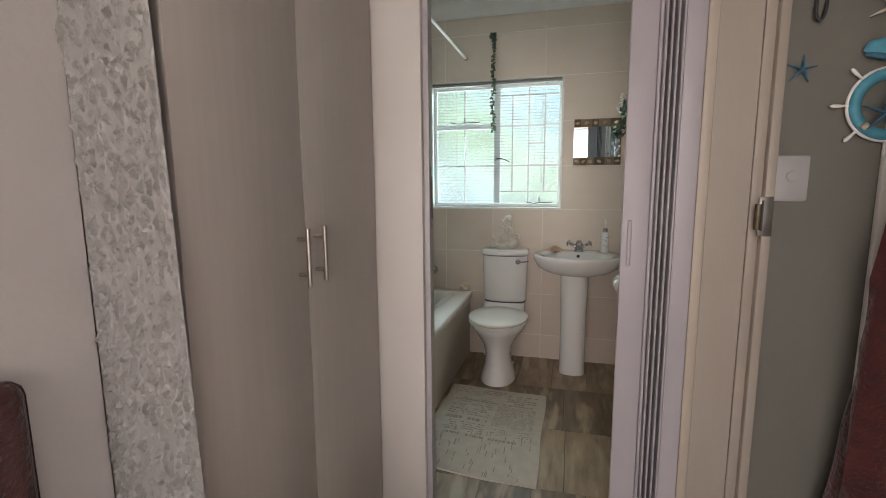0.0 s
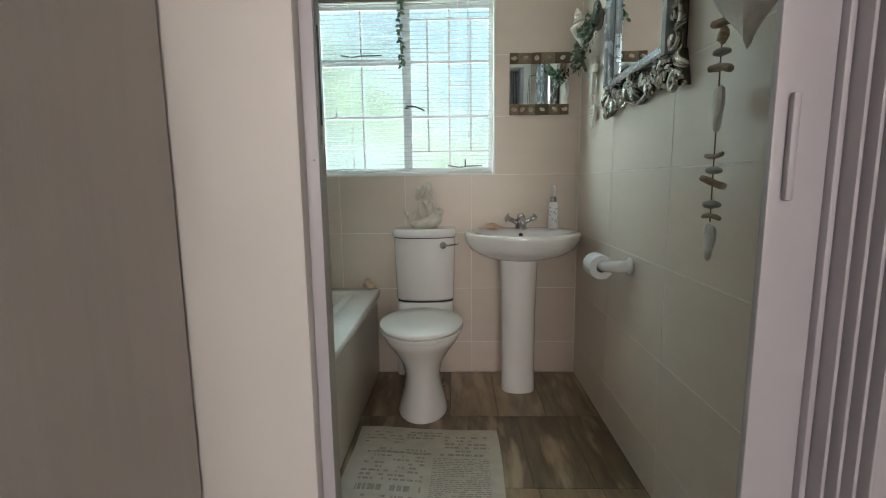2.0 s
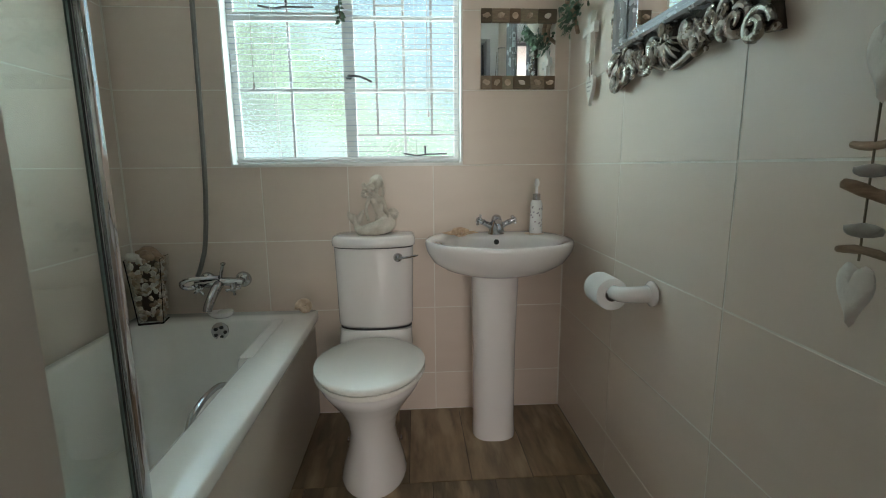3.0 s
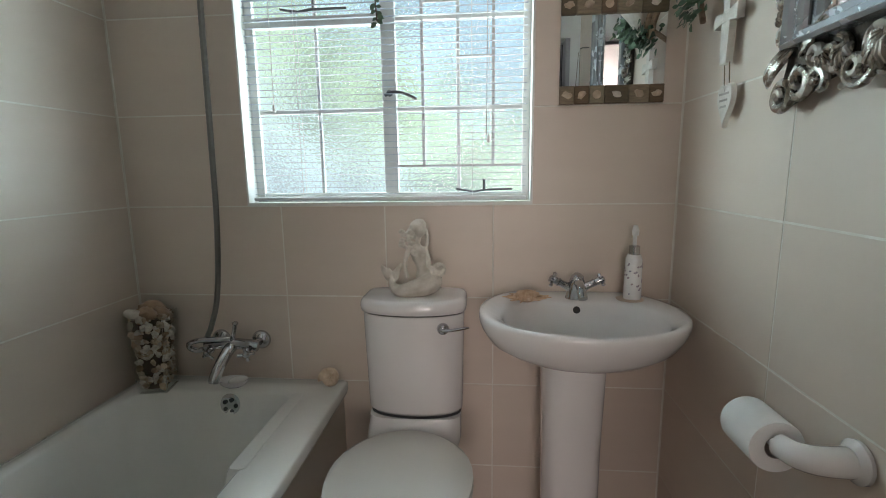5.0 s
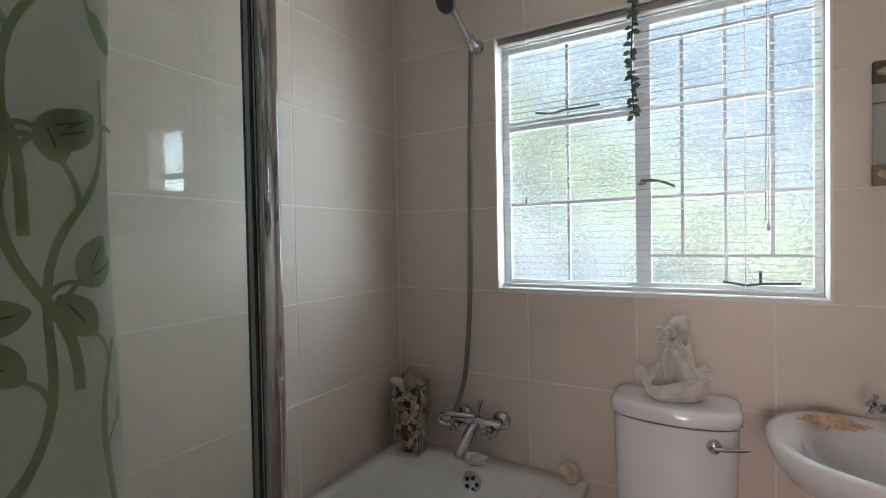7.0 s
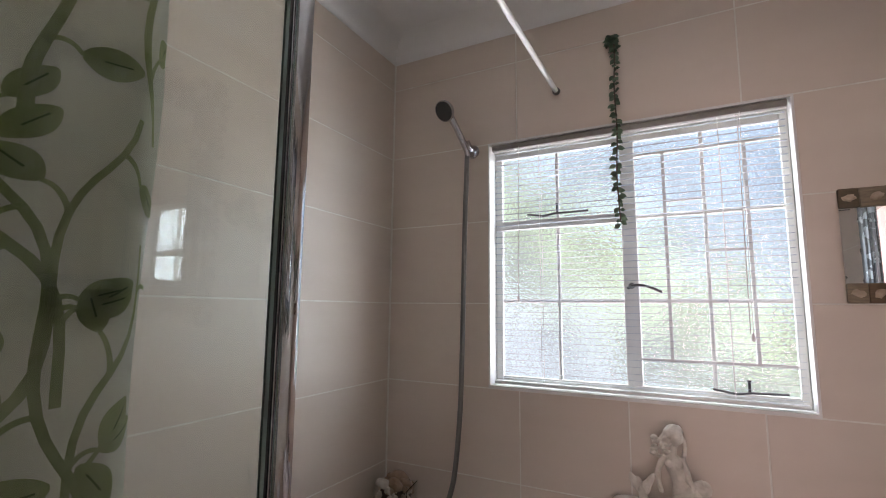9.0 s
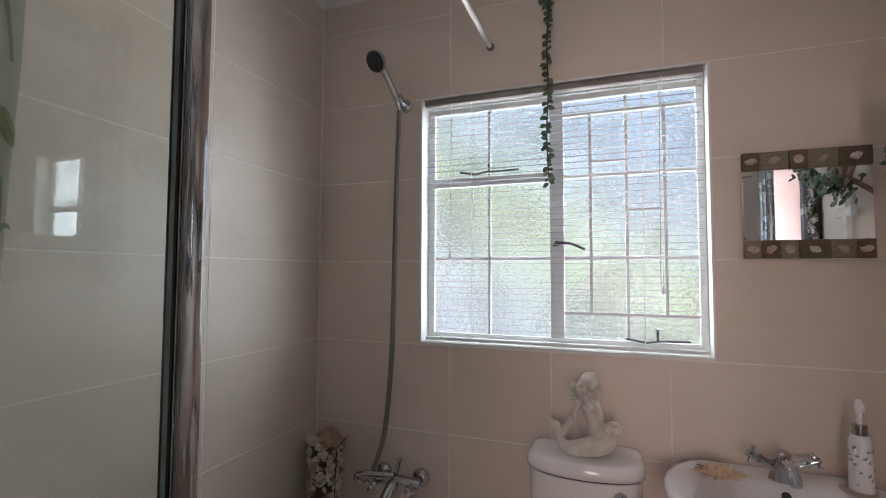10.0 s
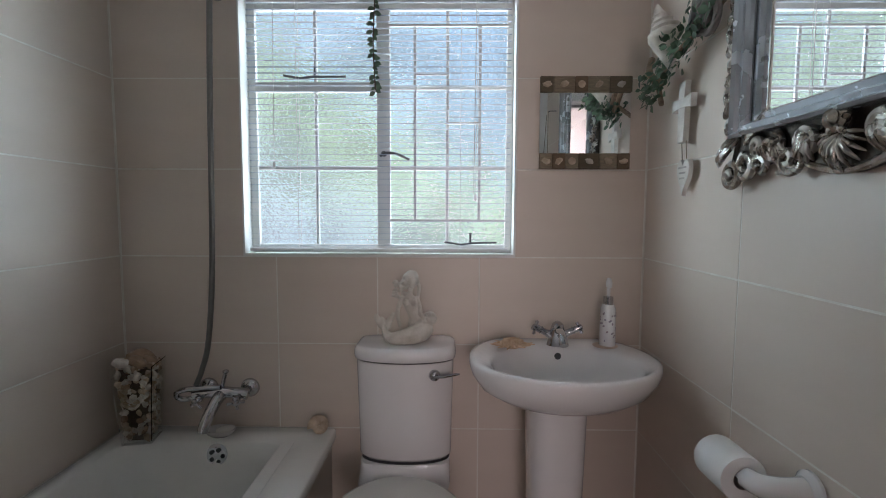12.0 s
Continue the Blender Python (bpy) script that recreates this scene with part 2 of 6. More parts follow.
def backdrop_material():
    m = bpy.data.materials.new("glowing_garden_backdrop")
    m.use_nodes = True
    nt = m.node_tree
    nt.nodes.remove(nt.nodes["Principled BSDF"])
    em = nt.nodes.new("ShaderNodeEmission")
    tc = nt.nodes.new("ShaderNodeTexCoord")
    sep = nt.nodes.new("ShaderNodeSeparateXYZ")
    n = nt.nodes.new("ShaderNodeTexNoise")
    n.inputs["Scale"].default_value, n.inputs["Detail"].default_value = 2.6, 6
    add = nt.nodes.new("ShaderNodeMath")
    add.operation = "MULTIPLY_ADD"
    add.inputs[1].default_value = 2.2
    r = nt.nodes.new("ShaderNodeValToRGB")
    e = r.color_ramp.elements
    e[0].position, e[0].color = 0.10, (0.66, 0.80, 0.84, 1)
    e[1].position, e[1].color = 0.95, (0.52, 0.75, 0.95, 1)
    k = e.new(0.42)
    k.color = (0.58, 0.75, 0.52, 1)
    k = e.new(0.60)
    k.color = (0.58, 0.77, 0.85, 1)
    # painted glow: sunlit shrub green more to the west, open sky to the east
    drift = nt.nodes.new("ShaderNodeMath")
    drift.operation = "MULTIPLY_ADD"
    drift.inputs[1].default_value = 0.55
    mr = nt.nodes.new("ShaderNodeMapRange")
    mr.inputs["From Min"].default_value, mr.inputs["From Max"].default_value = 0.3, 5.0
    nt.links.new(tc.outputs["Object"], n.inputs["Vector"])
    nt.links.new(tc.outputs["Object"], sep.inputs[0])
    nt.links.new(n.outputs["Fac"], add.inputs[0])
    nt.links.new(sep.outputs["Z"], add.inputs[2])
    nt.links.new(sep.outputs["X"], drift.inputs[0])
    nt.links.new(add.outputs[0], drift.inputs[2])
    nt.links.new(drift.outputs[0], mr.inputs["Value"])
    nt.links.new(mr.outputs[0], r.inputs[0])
    # uneven glow strength paints dappled light for the patterned glass to break up
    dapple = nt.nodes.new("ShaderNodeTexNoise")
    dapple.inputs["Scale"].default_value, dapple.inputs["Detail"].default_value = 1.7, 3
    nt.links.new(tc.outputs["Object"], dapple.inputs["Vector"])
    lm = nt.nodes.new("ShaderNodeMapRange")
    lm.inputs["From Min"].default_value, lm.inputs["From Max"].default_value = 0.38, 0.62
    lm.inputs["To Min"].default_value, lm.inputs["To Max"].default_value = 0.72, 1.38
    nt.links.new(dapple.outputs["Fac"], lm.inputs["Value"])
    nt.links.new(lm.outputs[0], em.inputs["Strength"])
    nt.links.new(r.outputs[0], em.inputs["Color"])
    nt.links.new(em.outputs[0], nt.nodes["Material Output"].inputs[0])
    return m


BACKDROP = backdrop_material()


# ---- mesh helpers ----
def finish(bm, smooth=40):
    bmesh.ops.recalc_face_normals(bm, faces=bm.faces)
    lim = radians(smooth)
    for f in bm.faces:
        f.smooth = True
    for e in bm.edges:
        e.smooth = len(e.link_faces) == 2 and e.calc_face_angle(0) < lim
    return bm


def part(name, bm, material, parent=None, label="", smooth=40):
    me = bpy.data.meshes.new(name)
    finish(bm, smooth)
    if parent is not None:
        root = parent
        while root.parent is not None:
            root = root.parent
        off = root.location.copy()
        bmesh.ops.translate(bm, verts=bm.verts, vec=-off)
    bm.to_mesh(me)
    bm.free()
    me.materials.append(material)
    ob = new(name, me)
    if parent is not None:
        ob.parent = parent
    if label:
        tagged(ob, label)
    return ob


def thing(name, at, label, category, group="", kind=""):
    ob = new(name)
    ob.empty_display_size = 0.05
    ob.location = at
    ob.matrix_world = Matrix.Translation(at)
    return tagged(ob, label, category, group, kind)


def solo(name, bm, material, label, category="", group="", kind="", smooth=40):
    return tagged(part(name, bm, material, None, "", smooth), label, category, group, kind)


def structure(name, bm, material, label="", smooth=40):
    return tagged(part(name, bm, material, None, "", smooth), label, "", "", "structure")


def box(x0, x1, y0, y1, z0, z1, bev=0.0, seg=2, bm=None):
    made = bm if bm is not None else bmesh.new()
    r = bmesh.ops.create_cube(made, size=1.0)
    vs = r["verts"]
    for v in vs:
        v.co = Vector((x0 + (v.co.x + 0.5) * (x1 - x0), y0 + (v.co.y + 0.5) * (y1 - y0), z0 + (v.co.z + 0.5) * (z1 - z0)))
    if bev:
        es = list({e for v in vs for e in v.link_edges})
        bmesh.ops.bevel(made, geom=es, offset=bev, segments=seg, affect="EDGES", profile=0.5)
    return made


def rings(loops, close=True, caps=True, bm=None):
    """Skins equal-length loops of points one to the next."""
    made = bm if bm is not None else bmesh.new()
    vs = [[made.verts.new(p) for p in lp] for lp in loops]
    n = len(loops[0])
    for a, b in zip(vs, vs[1:]):
        for i in range(n if close else n - 1):
            j = (i + 1) % n
            made.faces.new((a[i], a[j], b[j], b[i]))
    if caps and close:
        made.faces.new(vs[0][::-1])
        made.faces.new(vs[-1])
    return made


def lathe(profile, at=(0, 0, 0), axis=(0, 0, 1), seg=24, caps=True, bm=None, sx=1.0, sy=1.0):
    """profile: (radius, height) pairs turned round the axis."""
    q = Vector((0, 0, 1)).rotation_difference(Vector(axis).normalized())
    loops = []
    for r, h in profile:
        loops.append([Vector(at) + q @ Vector((sx * r * math.cos(2 * math.pi * i / seg), sy * r * math.sin(2 * math.pi * i / seg), h)) for i in range(seg)])
    return rings(loops, True, caps, bm)


def tube(points, radius, seg=10, bm=None, taper=None, flat=1.0):
    """A round rod along the points; taper gives each point its share of the radius."""
    pts = [Vector(p) for p in points]
    loops = []
    ref = Vector((0.13, 0.27, 0.95)).normalized()
    side = None
    for i, p in enumerate(pts):
        d = (pts[min(i + 1, len(pts) - 1)] - pts[max(i - 1, 0)]).normalized()
        if side is None:
            side = d.cross(ref).normalized()
        side = (side - d * side.dot(d)).normalized()
        up = d.cross(side)
        r = radius * (taper[i] if taper else 1.0)
        loops.append([p + side * (r * math.cos(2 * math.pi * k / seg)) + up * (r * flat * math.sin(2 * math.pi * k / seg)) for k in range(seg)])
    return rings(loops, True, True, bm)


def blob(at, size, rot=(0, 0, 0), sub=2, rough=0.0, bm=None, seed=0.0):
    made = bm if bm is not None else bmesh.new()
    vs = bmesh.ops.create_icosphere(made, subdivisions=sub, radius=1.0)["verts"]
    e = Euler([radians(a) for a in rot]).to_matrix()
    for v in vs:
        k = 1 + rough * noise.noise(v.co * 1.7 + Vector((seed, seed * 2.1, 3)))
        v.co = Vector(at) + e @ Vector((v.co.x * size[0] * k, v.co.y * size[1] * k, v.co.z * size[2] * k))
    return made


def arc(c, r, a0, a1, n, plane="xz"):
    out = []
    for i in range(n + 1):
        a = radians(a0 + (a1 - a0) * i / n)
        u, w = r * math.cos(a), r * math.sin(a)
        out.append({"xz": (c[0] + u, c[1], c[2] + w), "yz": (c[0], c[1] + u, c[2] + w), "xy": (c[0] + u, c[1] + w, c[2])}[plane])
    return out


def smooth_path(pts, n=8):
    """Catmull-Rom through the points."""
    p = [Vector(q) for q in pts]
    p = [p[0] * 2 - p[1]] + p + [p[-1] * 2 - p[-2]]
    out = []
    for i in range(1, len(p) - 2):
        for k in range(n):
            t = k / n
            a, b, c, d = p[i - 1], p[i], p[i + 1], p[i + 2]
            out.append(0.5 * ((2 * b) + (c - a) * t + (2 * a - 5 * b + 4 * c - d) * t * t + (3 * b - a - 3 * c + d) * t ** 3))
    out.append(p[-2])
    return out


def slab(outline, thick, at, facing, bev=0.0, bm=None):
    """A flat plate: outline of (u, w) pairs; facing 'x' (u along y), 'y' (u along x)."""
    made = bm if bm is not None else bmesh.new()
    def place(u, w, d):
        return (at[0] - d, at[1] + u, at[2] + w) if facing == "x" else (at[0] + u, at[1] - d, at[2] + w)
    loops = []
    cx = sum(p[0] for p in outline) / len(outline)
    cw = sum(p[1] for p in outline) / len(outline)
    size = max(abs(p[0] - cx) + abs(p[1] - cw) for p in outline)
    s = 1 - bev / size
    for d, f in ((0, 1), (thick - bev, 1), (thick, s)) if bev else ((0, 1), (thick, 1)):
        loops.append([place(cx + (u - cx) * f, cw + (w - cw) * f, d) for u, w in outline])
    return rings(loops, True, True, made)


# ---- the large structure ----
LX, RX, NY, HY, CZ = -1.853, 0.0, -1.725, -1.94, 2.56
WL, WR, WB, WT = -1.406, -0.456, 1.129, 2.032

structure("floor", box(LX - 0.1, 0.2, HY, 0.02, -0.12, -0.005), FLOORGROUT, "cement bed beneath the wood-look plank tiles")
structure("floor_hall", box(-3.2, 3.2, -6.6, HY, -0.12, -0.005), HALLTILE, "pale ceramic floor of the passage")
structure("ceiling", box(LX - 0.1, 0.1, HY, 0.1, CZ, CZ + 0.08), CEIL, "white painted bathroom ceiling")
structure("ceiling_hall", box(-3.2, 3.2, -6.6, HY, CZ, CZ + 0.08), CEIL, "white painted passage ceiling")


def cove(x0, y0, x1, y1, nx, ny):
    """Curved cornice from the wall line (x0, y0)-(x1, y1), curving into the room along (nx, ny)."""
    prof = [(0.0, -0.09)] + [(0.004 + 0.082 * (1 - math.cos(radians(a))), -0.082 + 0.08 * math.sin(radians(a))) for a in range(0, 91, 10)] + [(0.092, 0.0), (0.0, 0.0)]
    loops = [[(x + nx * d, y + ny * d, CZ + h) for d, h in prof] for x, y in ((x0, y0), (x1, y1))]
    return rings(loops)


structure("cornice", cove(LX, 0, RX, 0, 0, -1), CEIL, "white coved plaster cornice")
structure("cornice", cove(LX, NY, LX, 0, 1, 0), CEIL, "white coved plaster cornice")
structure("cornice", cove(RX, NY, RX, 0, -1, 0), CEIL, "white coved plaster cornice")

wall = bmesh.new()
for b in ((LX - 0.25, WL - 0.004, -0.2, CZ), (WR + 0.004, RX + 0.25, -0.2, CZ), (WL - 0.004, WR + 0.004, -0.2, WB - 0.008), (WL - 0.004, WR + 0.004, WT + 0.005, CZ)):
    box(b[0], b[1], 0.004, 0.102, b[2], b[3], bm=wall)
wall_north = structure("wall_north", wall, GROUT, "beige tiled wall with a steel window above the bath end")
wall_west = structure("wall_west", box(LX - 0.25, LX - 0.004, HY, 0.004, -0.2, CZ), GROUT, "beige tiled wall along the bath")
wall_east = structure("wall_east", box(RX + 0.004, RX + 0.137, HY + 0.004, 0.004, -0.2, CZ), GROUT, "beige tiled wall beside the basin")

# wall to the passage, with its doorway
DL, DR, DH = -0.866, -0.088, 2.06
wall = bmesh.new()
box(LX - 0.25, -0.902, HY + 0.004, NY, -0.2, CZ, bm=wall)
box(DR + 0.03, 0.004, HY + 0.004, NY, -0.2, CZ, bm=wall)
box(-0.902, DR + 0.03, HY + 0.004, NY, DH, CZ, bm=wall)
structure("wall_south", wall, PLASTER, "plastered wall with the bathroom doorway")
wall = bmesh.new()
box(-1.054, -0.866, HY, HY + 0.026, 0.0, CZ, 0.003, 2, wall)
box(-0.866, DR, HY, HY + 0.004, DH + 0.02, CZ, bm=wall)
structure("wall_passage_end", wall, CREAM, "cream painted strips beside the doorway")
structure("trim_frame_edge", box(DR, -0.036, HY - 0.003, HY + 0.004, 0.0, CZ, 0.001), PVC, "lilac-white edge strip of the door frame")
structure("trim_frame_bead", box(-0.0355, -0.006, HY - 0.008, HY + 0.004, 0.0, CZ, 0.005), mat("warm_cream_bead_paint", (0.46, 0.41, 0.345), 0.45, dark=(0.42, 0.37, 0.31)), "rounded cream bead on the door frame")
structure("wall_frame_board", box(-0.0055, 0.100, HY, HY + 0.004, 0.0, CZ), SHADEDCREAM, "cream frame board, coloured beige for weaker light")
structure("trim_casing", box(0.1015, 0.128, HY - 0.010, HY + 0.004, 0.0, CZ, 0.002), SHADEDCREAM, "cream casing strip, coloured beige for weaker light")
structure("wall_side_room", box(0.15, 3.2, -1.93, -1.75, -0.2, CZ), GREYWALL, "grey-green painted wall of the next room")
structure("trim_side_room", box(0.400, 0.478, -1.95, -1.93, 0.0, 2.1, 0.004), WHITEPAINT, "white painted door trim")
structure("trim_passage", box(0.128, 0.152, -1.972, -1.925, 0.0, 2.1, 0.003), SHADEDCREAM, "cream painted door frame edge")

# passage sides and the rooms behind
structure("wall_passage_west", box(-1.5, -1.217, -6.6, -2.812, -0.2, CZ, 0.004, 2), LILACWALL, "smooth lilac-white plastered wall")
wall = bmesh.new()
bmesh.ops.create_grid(wall, x_segments=110, y_segments=760, size=0.5)
for v in wall.verts:
    u, w = v.co.x + 0.5, v.co.y
    z = 1.35 + w * 2.3
    xl = -1.216 - 0.03 * max(0.0, z - 1.3)
    xr = -1.006 - 0.030 * (z - 0.75)
    x = xl + u * (xr - xl)
    big = noise.noise(Vector((x * 140 + z * 12, z * 54, 1.7)))
    small = noise.noise(Vector((x * 300 - z * 14, z * 150, 8.1)))
    d = max(0.0, min(1.0, (big + 0.3 * small - 0.02) / 0.72))
    v.co = Vector((x, -2.812 - (0.0125 * d + 0.0008 * small) * min(1.0, u / 0.04 + 0.1, (1 - u) / 0.05 + 0.15), z))
structure("wall_rough_pier", wall, ROUGHCAST, "rough stippled grey plaster end of a wall", smooth=40)
structure("wall_pier_core", box(-1.216, -1.052, -2.8055, -2.79, -0.2, CZ), ROUGHCAST, "plaster pier")
structure("wall_cupboard_back", box(-1.75, -1.70, -2.81, HY, -0.2, CZ), PLASTER, "wall behind the cupboard")
wall = bmesh.new()
for b in ((-3.2, -1.8, -0.2, CZ), (0.9, 3.2, -0.2, CZ), (-1.8, 0.9, -0.2, 0.75), (-1.8, 0.9, 2.35, CZ)):
    box(b[0], b[1], -6.6, -6.5, b[2], b[3], bm=wall)
structure("wall_bedroom_back", wall, PLASTER, "white wall with a wide window opening")
structure("wall_side_far", box(3.1, 3.2, -6.5, -1.93, -0.2, CZ), PLASTER, "white wall of the next room")
# out-of-view wall, added to keep light off the grey wall and right strip
structure("wall_passage_east", box(0.30, 0.42, -6.5, -2.62, -0.2, CZ, 0.006), PLASTER, "unseen white wall added to block light")
structure("ground", box(-300, 300, -300, 300, -0.5, -0.3), GROUNDM, "dry garden ground around the house")
structure("roof", box(LX - 0.6, 3.6, -7.0, 0.3, CZ + 0.1, CZ + 0.2), PLASTER, "roof slab over the rooms")
# emissive plane outside the window, its daylight put into the colour
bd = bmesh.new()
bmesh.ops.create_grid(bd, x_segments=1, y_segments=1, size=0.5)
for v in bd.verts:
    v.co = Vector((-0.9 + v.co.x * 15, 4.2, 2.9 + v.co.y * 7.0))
structure("backdrop", bd, BACKDROP, "glowing plane painted as blurred bright garden and sky beyond the window")

# door frame of the bathroom
frame_l = thing("door_frame", (DL, HY, 0), "lilac-white slim folding door frame around the doorway", "door frame", kind="structure")
part("jamb", box(-0.90, -0.848, -1.9135, -1.9055, 0, DH, 0.002), PVC, frame_l)
for z in (0.45, 1.115, 1.85):
    part("screw_head", lathe([(0.0011, 0), (0.0011, 0.0008)], (-0.855, -1.9135, z), (0, -1, 0), 10), DARKMETAL, frame_l)
part("groove", box(-0.90, -0.862, -1.9052, -1.898, 0, DH), PVCGAP, frame_l, "dark seal groove")
part("stop", tube([(-0.8665, -1.8865, 0), (-0.8665, -1.8865, DH)], 0.0125, 14), PVC, frame_l)
part("jamb", box(-0.903, -0.890, -1.876, NY - 0.003, 0, DH), REVEAL, frame_l, "beige painted inner reveal")
part("jamb", box(DR + 0.001, DR + 0.03, HY + 0.005, NY - 0.003, 0, DH, 0.003), PVC, frame_l)
part("head", box(-0.9, DR + 0.03, HY - 0.002, -1.84, DH, DH + 0.04, 0.003), PVC, frame_l)
plate = part("strike_plate", box(-0.8905, -0.8870, -1.763, -1.735, 1.145, 1.375, 0.001), BRUSHED, frame_l, "steel keeper plate with a dark slot")
part("slot", box(-0.8873, -0.8862, -1.759, -1.7505, 1.18, 1.34), BLACK, plate)
keeper = part("strike_plate", box(0.116, 0.1505, -1.976, -1.9705, 1.163, 1.272, 0.002), HOSEM, frame_l, "worn grey metal latch keeper")
part("latch_roll", tube([(0.112, -1.981, 1.182), (0.112, -1.981, 1.252)], 0.0085, 12), mat("tarnished_brass", (0.20, 0.155, 0.10), 0.45, 0.6, dark=(0.09, 0.07, 0.05), scale=40), keeper, "tarnished brass latch roll")
part("latch_gap", box(0.121, 0.126, -1.9785, -1.9755, 1.178, 1.262), BLACK, keeper)

# ---- window ----
win = thing("window_1", (-0.931, 0.07, WB), "white painted steel cottage window with patterned obscure glass", "window", kind="structure")
reveal = bmesh.new()
for b in ((WL, WR, WB - 0.011, WB), (WL, WR, WT, WT + 0.008)):
    box(b[0] - 0.006, b[1] + 0.006, -0.003, 0.102, b[2], b[3], bm=reveal)
for x0, x1 in ((WL - 0.006, WL), (WR, WR + 0.006)):
    box(x0, x1, -0.003, 0.102, WB, WT, bm=reveal)
part("window_reveal", reveal, WHITEPAINT, win, "white painted reveal and sill")
FY0, FY1 = 0.062, 0.081
xs = (WL, -1.381, -1.165, -0.947, -0.893, -0.691, -0.477, WR)
fr = bmesh.new()
box(WL, -1.378, FY0, FY1, WB, WT, 0.002, 1, fr)
box(-0.480, WR, FY0, FY1, WB, WT, 0.002, 1, fr)
box(-1.378, -0.480, FY0, FY1, WB, WB + 0.03, 0.002, 1, fr)
box(-1.378, -0.480, FY0, FY1, WT - 0.045, WT, 0.002, 1, fr)
part("window_frame", fr, STEELPAINT, win)
part("mullion", box(-0.944, -0.896, FY0 - 0.006, FY1, WB + 0.03, WT - 0.045, 0.003), STEELPAINT, win)
part("transom", box(-1.378, -0.944, FY0 - 0.008, FY1, 1.704, 1.738, 0.003), STEELPAINT, win)
part("glazing_bar", box(-1.171, -1.159, FY0 + 0.004, FY1, WB + 0.03, 1.704, 0.002, 1), STEELPAINT, win)
part("glazing_bar", box(-1.171, -1.159, FY0 + 0.004, FY1, 1.738, WT - 0.045, 0.002, 1), STEELPAINT, win)
part("glazing_bar", box(-1.378, -0.944, FY0 + 0.005, FY1 - 0.001, 1.428, 1.442, 0.002, 1), STEELPAINT, win)
part("glazing_bar", box(-0.697, -0.685, FY0 + 0.004, FY1, WB + 0.03, WT - 0.045, 0.002, 1), STEELPAINT, win)
part("glazing_bar", box(-0.896, -0.480, FY0 + 0.005, FY1 - 0.001, 1.428, 1.442, 0.002, 1), STEELPAINT, win)
part("glazing_bar", box(-0.896, -0.480, FY0 + 0.005, FY1 - 0.001, 1.714, 1.728, 0.002, 1), STEELPAINT, win)
cols = ((-1.378, -1.171), (-1.159, -0.944)), ((-0.896, -0.697), (-0.685, -0.480))
for side, rws in ((0, ((WB + 0.03, 1.428), (1.442, 1.704), (1.738, WT - 0.045))), (1, ((WB + 0.03, 1.428), (1.442, 1.714), (1.728, WT - 0.045)))):
    for x0, x1 in cols[side]:
        for z0, z1 in rws:
            pane = part("pane", box(x0, x1, 0.072, 0.077, z0, z1), FROST, win)
            pane.visible_shadow = False
# burglar bars behind the right sash
for x in (-0.806, -0.576):
    part("burglar_bar", box(x - 0.005, x + 0.005, 0.045, 0.053, 1.25, 1.93), STEELPAINT, win)
for x0, x1, z in ((-0.896, -0.48, 1.93), (-0.896, -0.48, 1.247), (-0.806, -0.691, 1.763), (-0.691, -0.576, 1.593)):
    part("burglar_bar", box(x0, x1, 0.046, 0.052, z - 0.004, z + 0.004), STEELPAINT, win)
# handle, stays
hb = lathe([(0.010, 0), (0.010, 0.012), (0.006, 0.018)], (-0.918, 0.056, 1.485), (0, -1, 0), 12)
latch = part("window_handle", hb, DARKMETAL, win, "dull grey metal casement handle")
part("lever", tube(smooth_path([(-0.93, 0.034, 1.476), (-0.905, 0.032, 1.486), (-0.87, 0.03, 1.482), (-0.825, 0.028, 1.462)], 5), 0.008, 8, flat=0.5), DARKMETAL, latch)
for x0, x1, z in ((-1.27, -1.05, 1.752), (-0.70, -0.512, 1.166)):
    st = part("window_stay", tube([(x0, 0.04, z + 0.004), (x0 + 0.06, 0.04, z - 0.006), (x0 + 0.1, 0.04, z), (x1, 0.045, z + 0.002)], 0.006, 8, flat=0.6), DARKMETAL, win, "tarnished metal window stay")
    part("peg", lathe([(0.004, 0), (0.004, 0.03), (0.007, 0.036)], ((x0 + x1) / 2, 0.042, z), (0, 0, 1), 8), DARKMETAL, st)

# ---- blind ----
blind = thing("venetian_blind", (-0.931, 0.022, WB), "lowered white aluminium venetian blind with open slats", "blind")
# headrail coloured dark to stand for the shade along the reveal top
part("headrail", box(WL + 0.008, WR - 0.008, 0.004, 0.032, WT - 0.024, WT - 0.002, 0.002), mat("shaded_headrail_enamel", (0.27, 0.245, 0.225), 0.45), blind, "headrail with its shade put into a dark taupe colour")
part("bottom_rail", box(WL + 0.012, WR - 0.012, 0.010, 0.034, WB + 0.006, WB + 0.018, 0.003), BLINDW, blind)
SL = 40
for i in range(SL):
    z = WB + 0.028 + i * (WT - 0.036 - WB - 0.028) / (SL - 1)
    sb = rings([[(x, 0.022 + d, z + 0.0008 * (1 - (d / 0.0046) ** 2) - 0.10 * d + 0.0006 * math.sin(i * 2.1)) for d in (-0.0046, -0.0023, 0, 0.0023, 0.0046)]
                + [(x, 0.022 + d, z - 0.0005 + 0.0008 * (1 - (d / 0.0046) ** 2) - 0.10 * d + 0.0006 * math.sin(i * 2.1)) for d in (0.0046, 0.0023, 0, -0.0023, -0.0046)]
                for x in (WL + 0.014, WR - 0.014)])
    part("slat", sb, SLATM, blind)
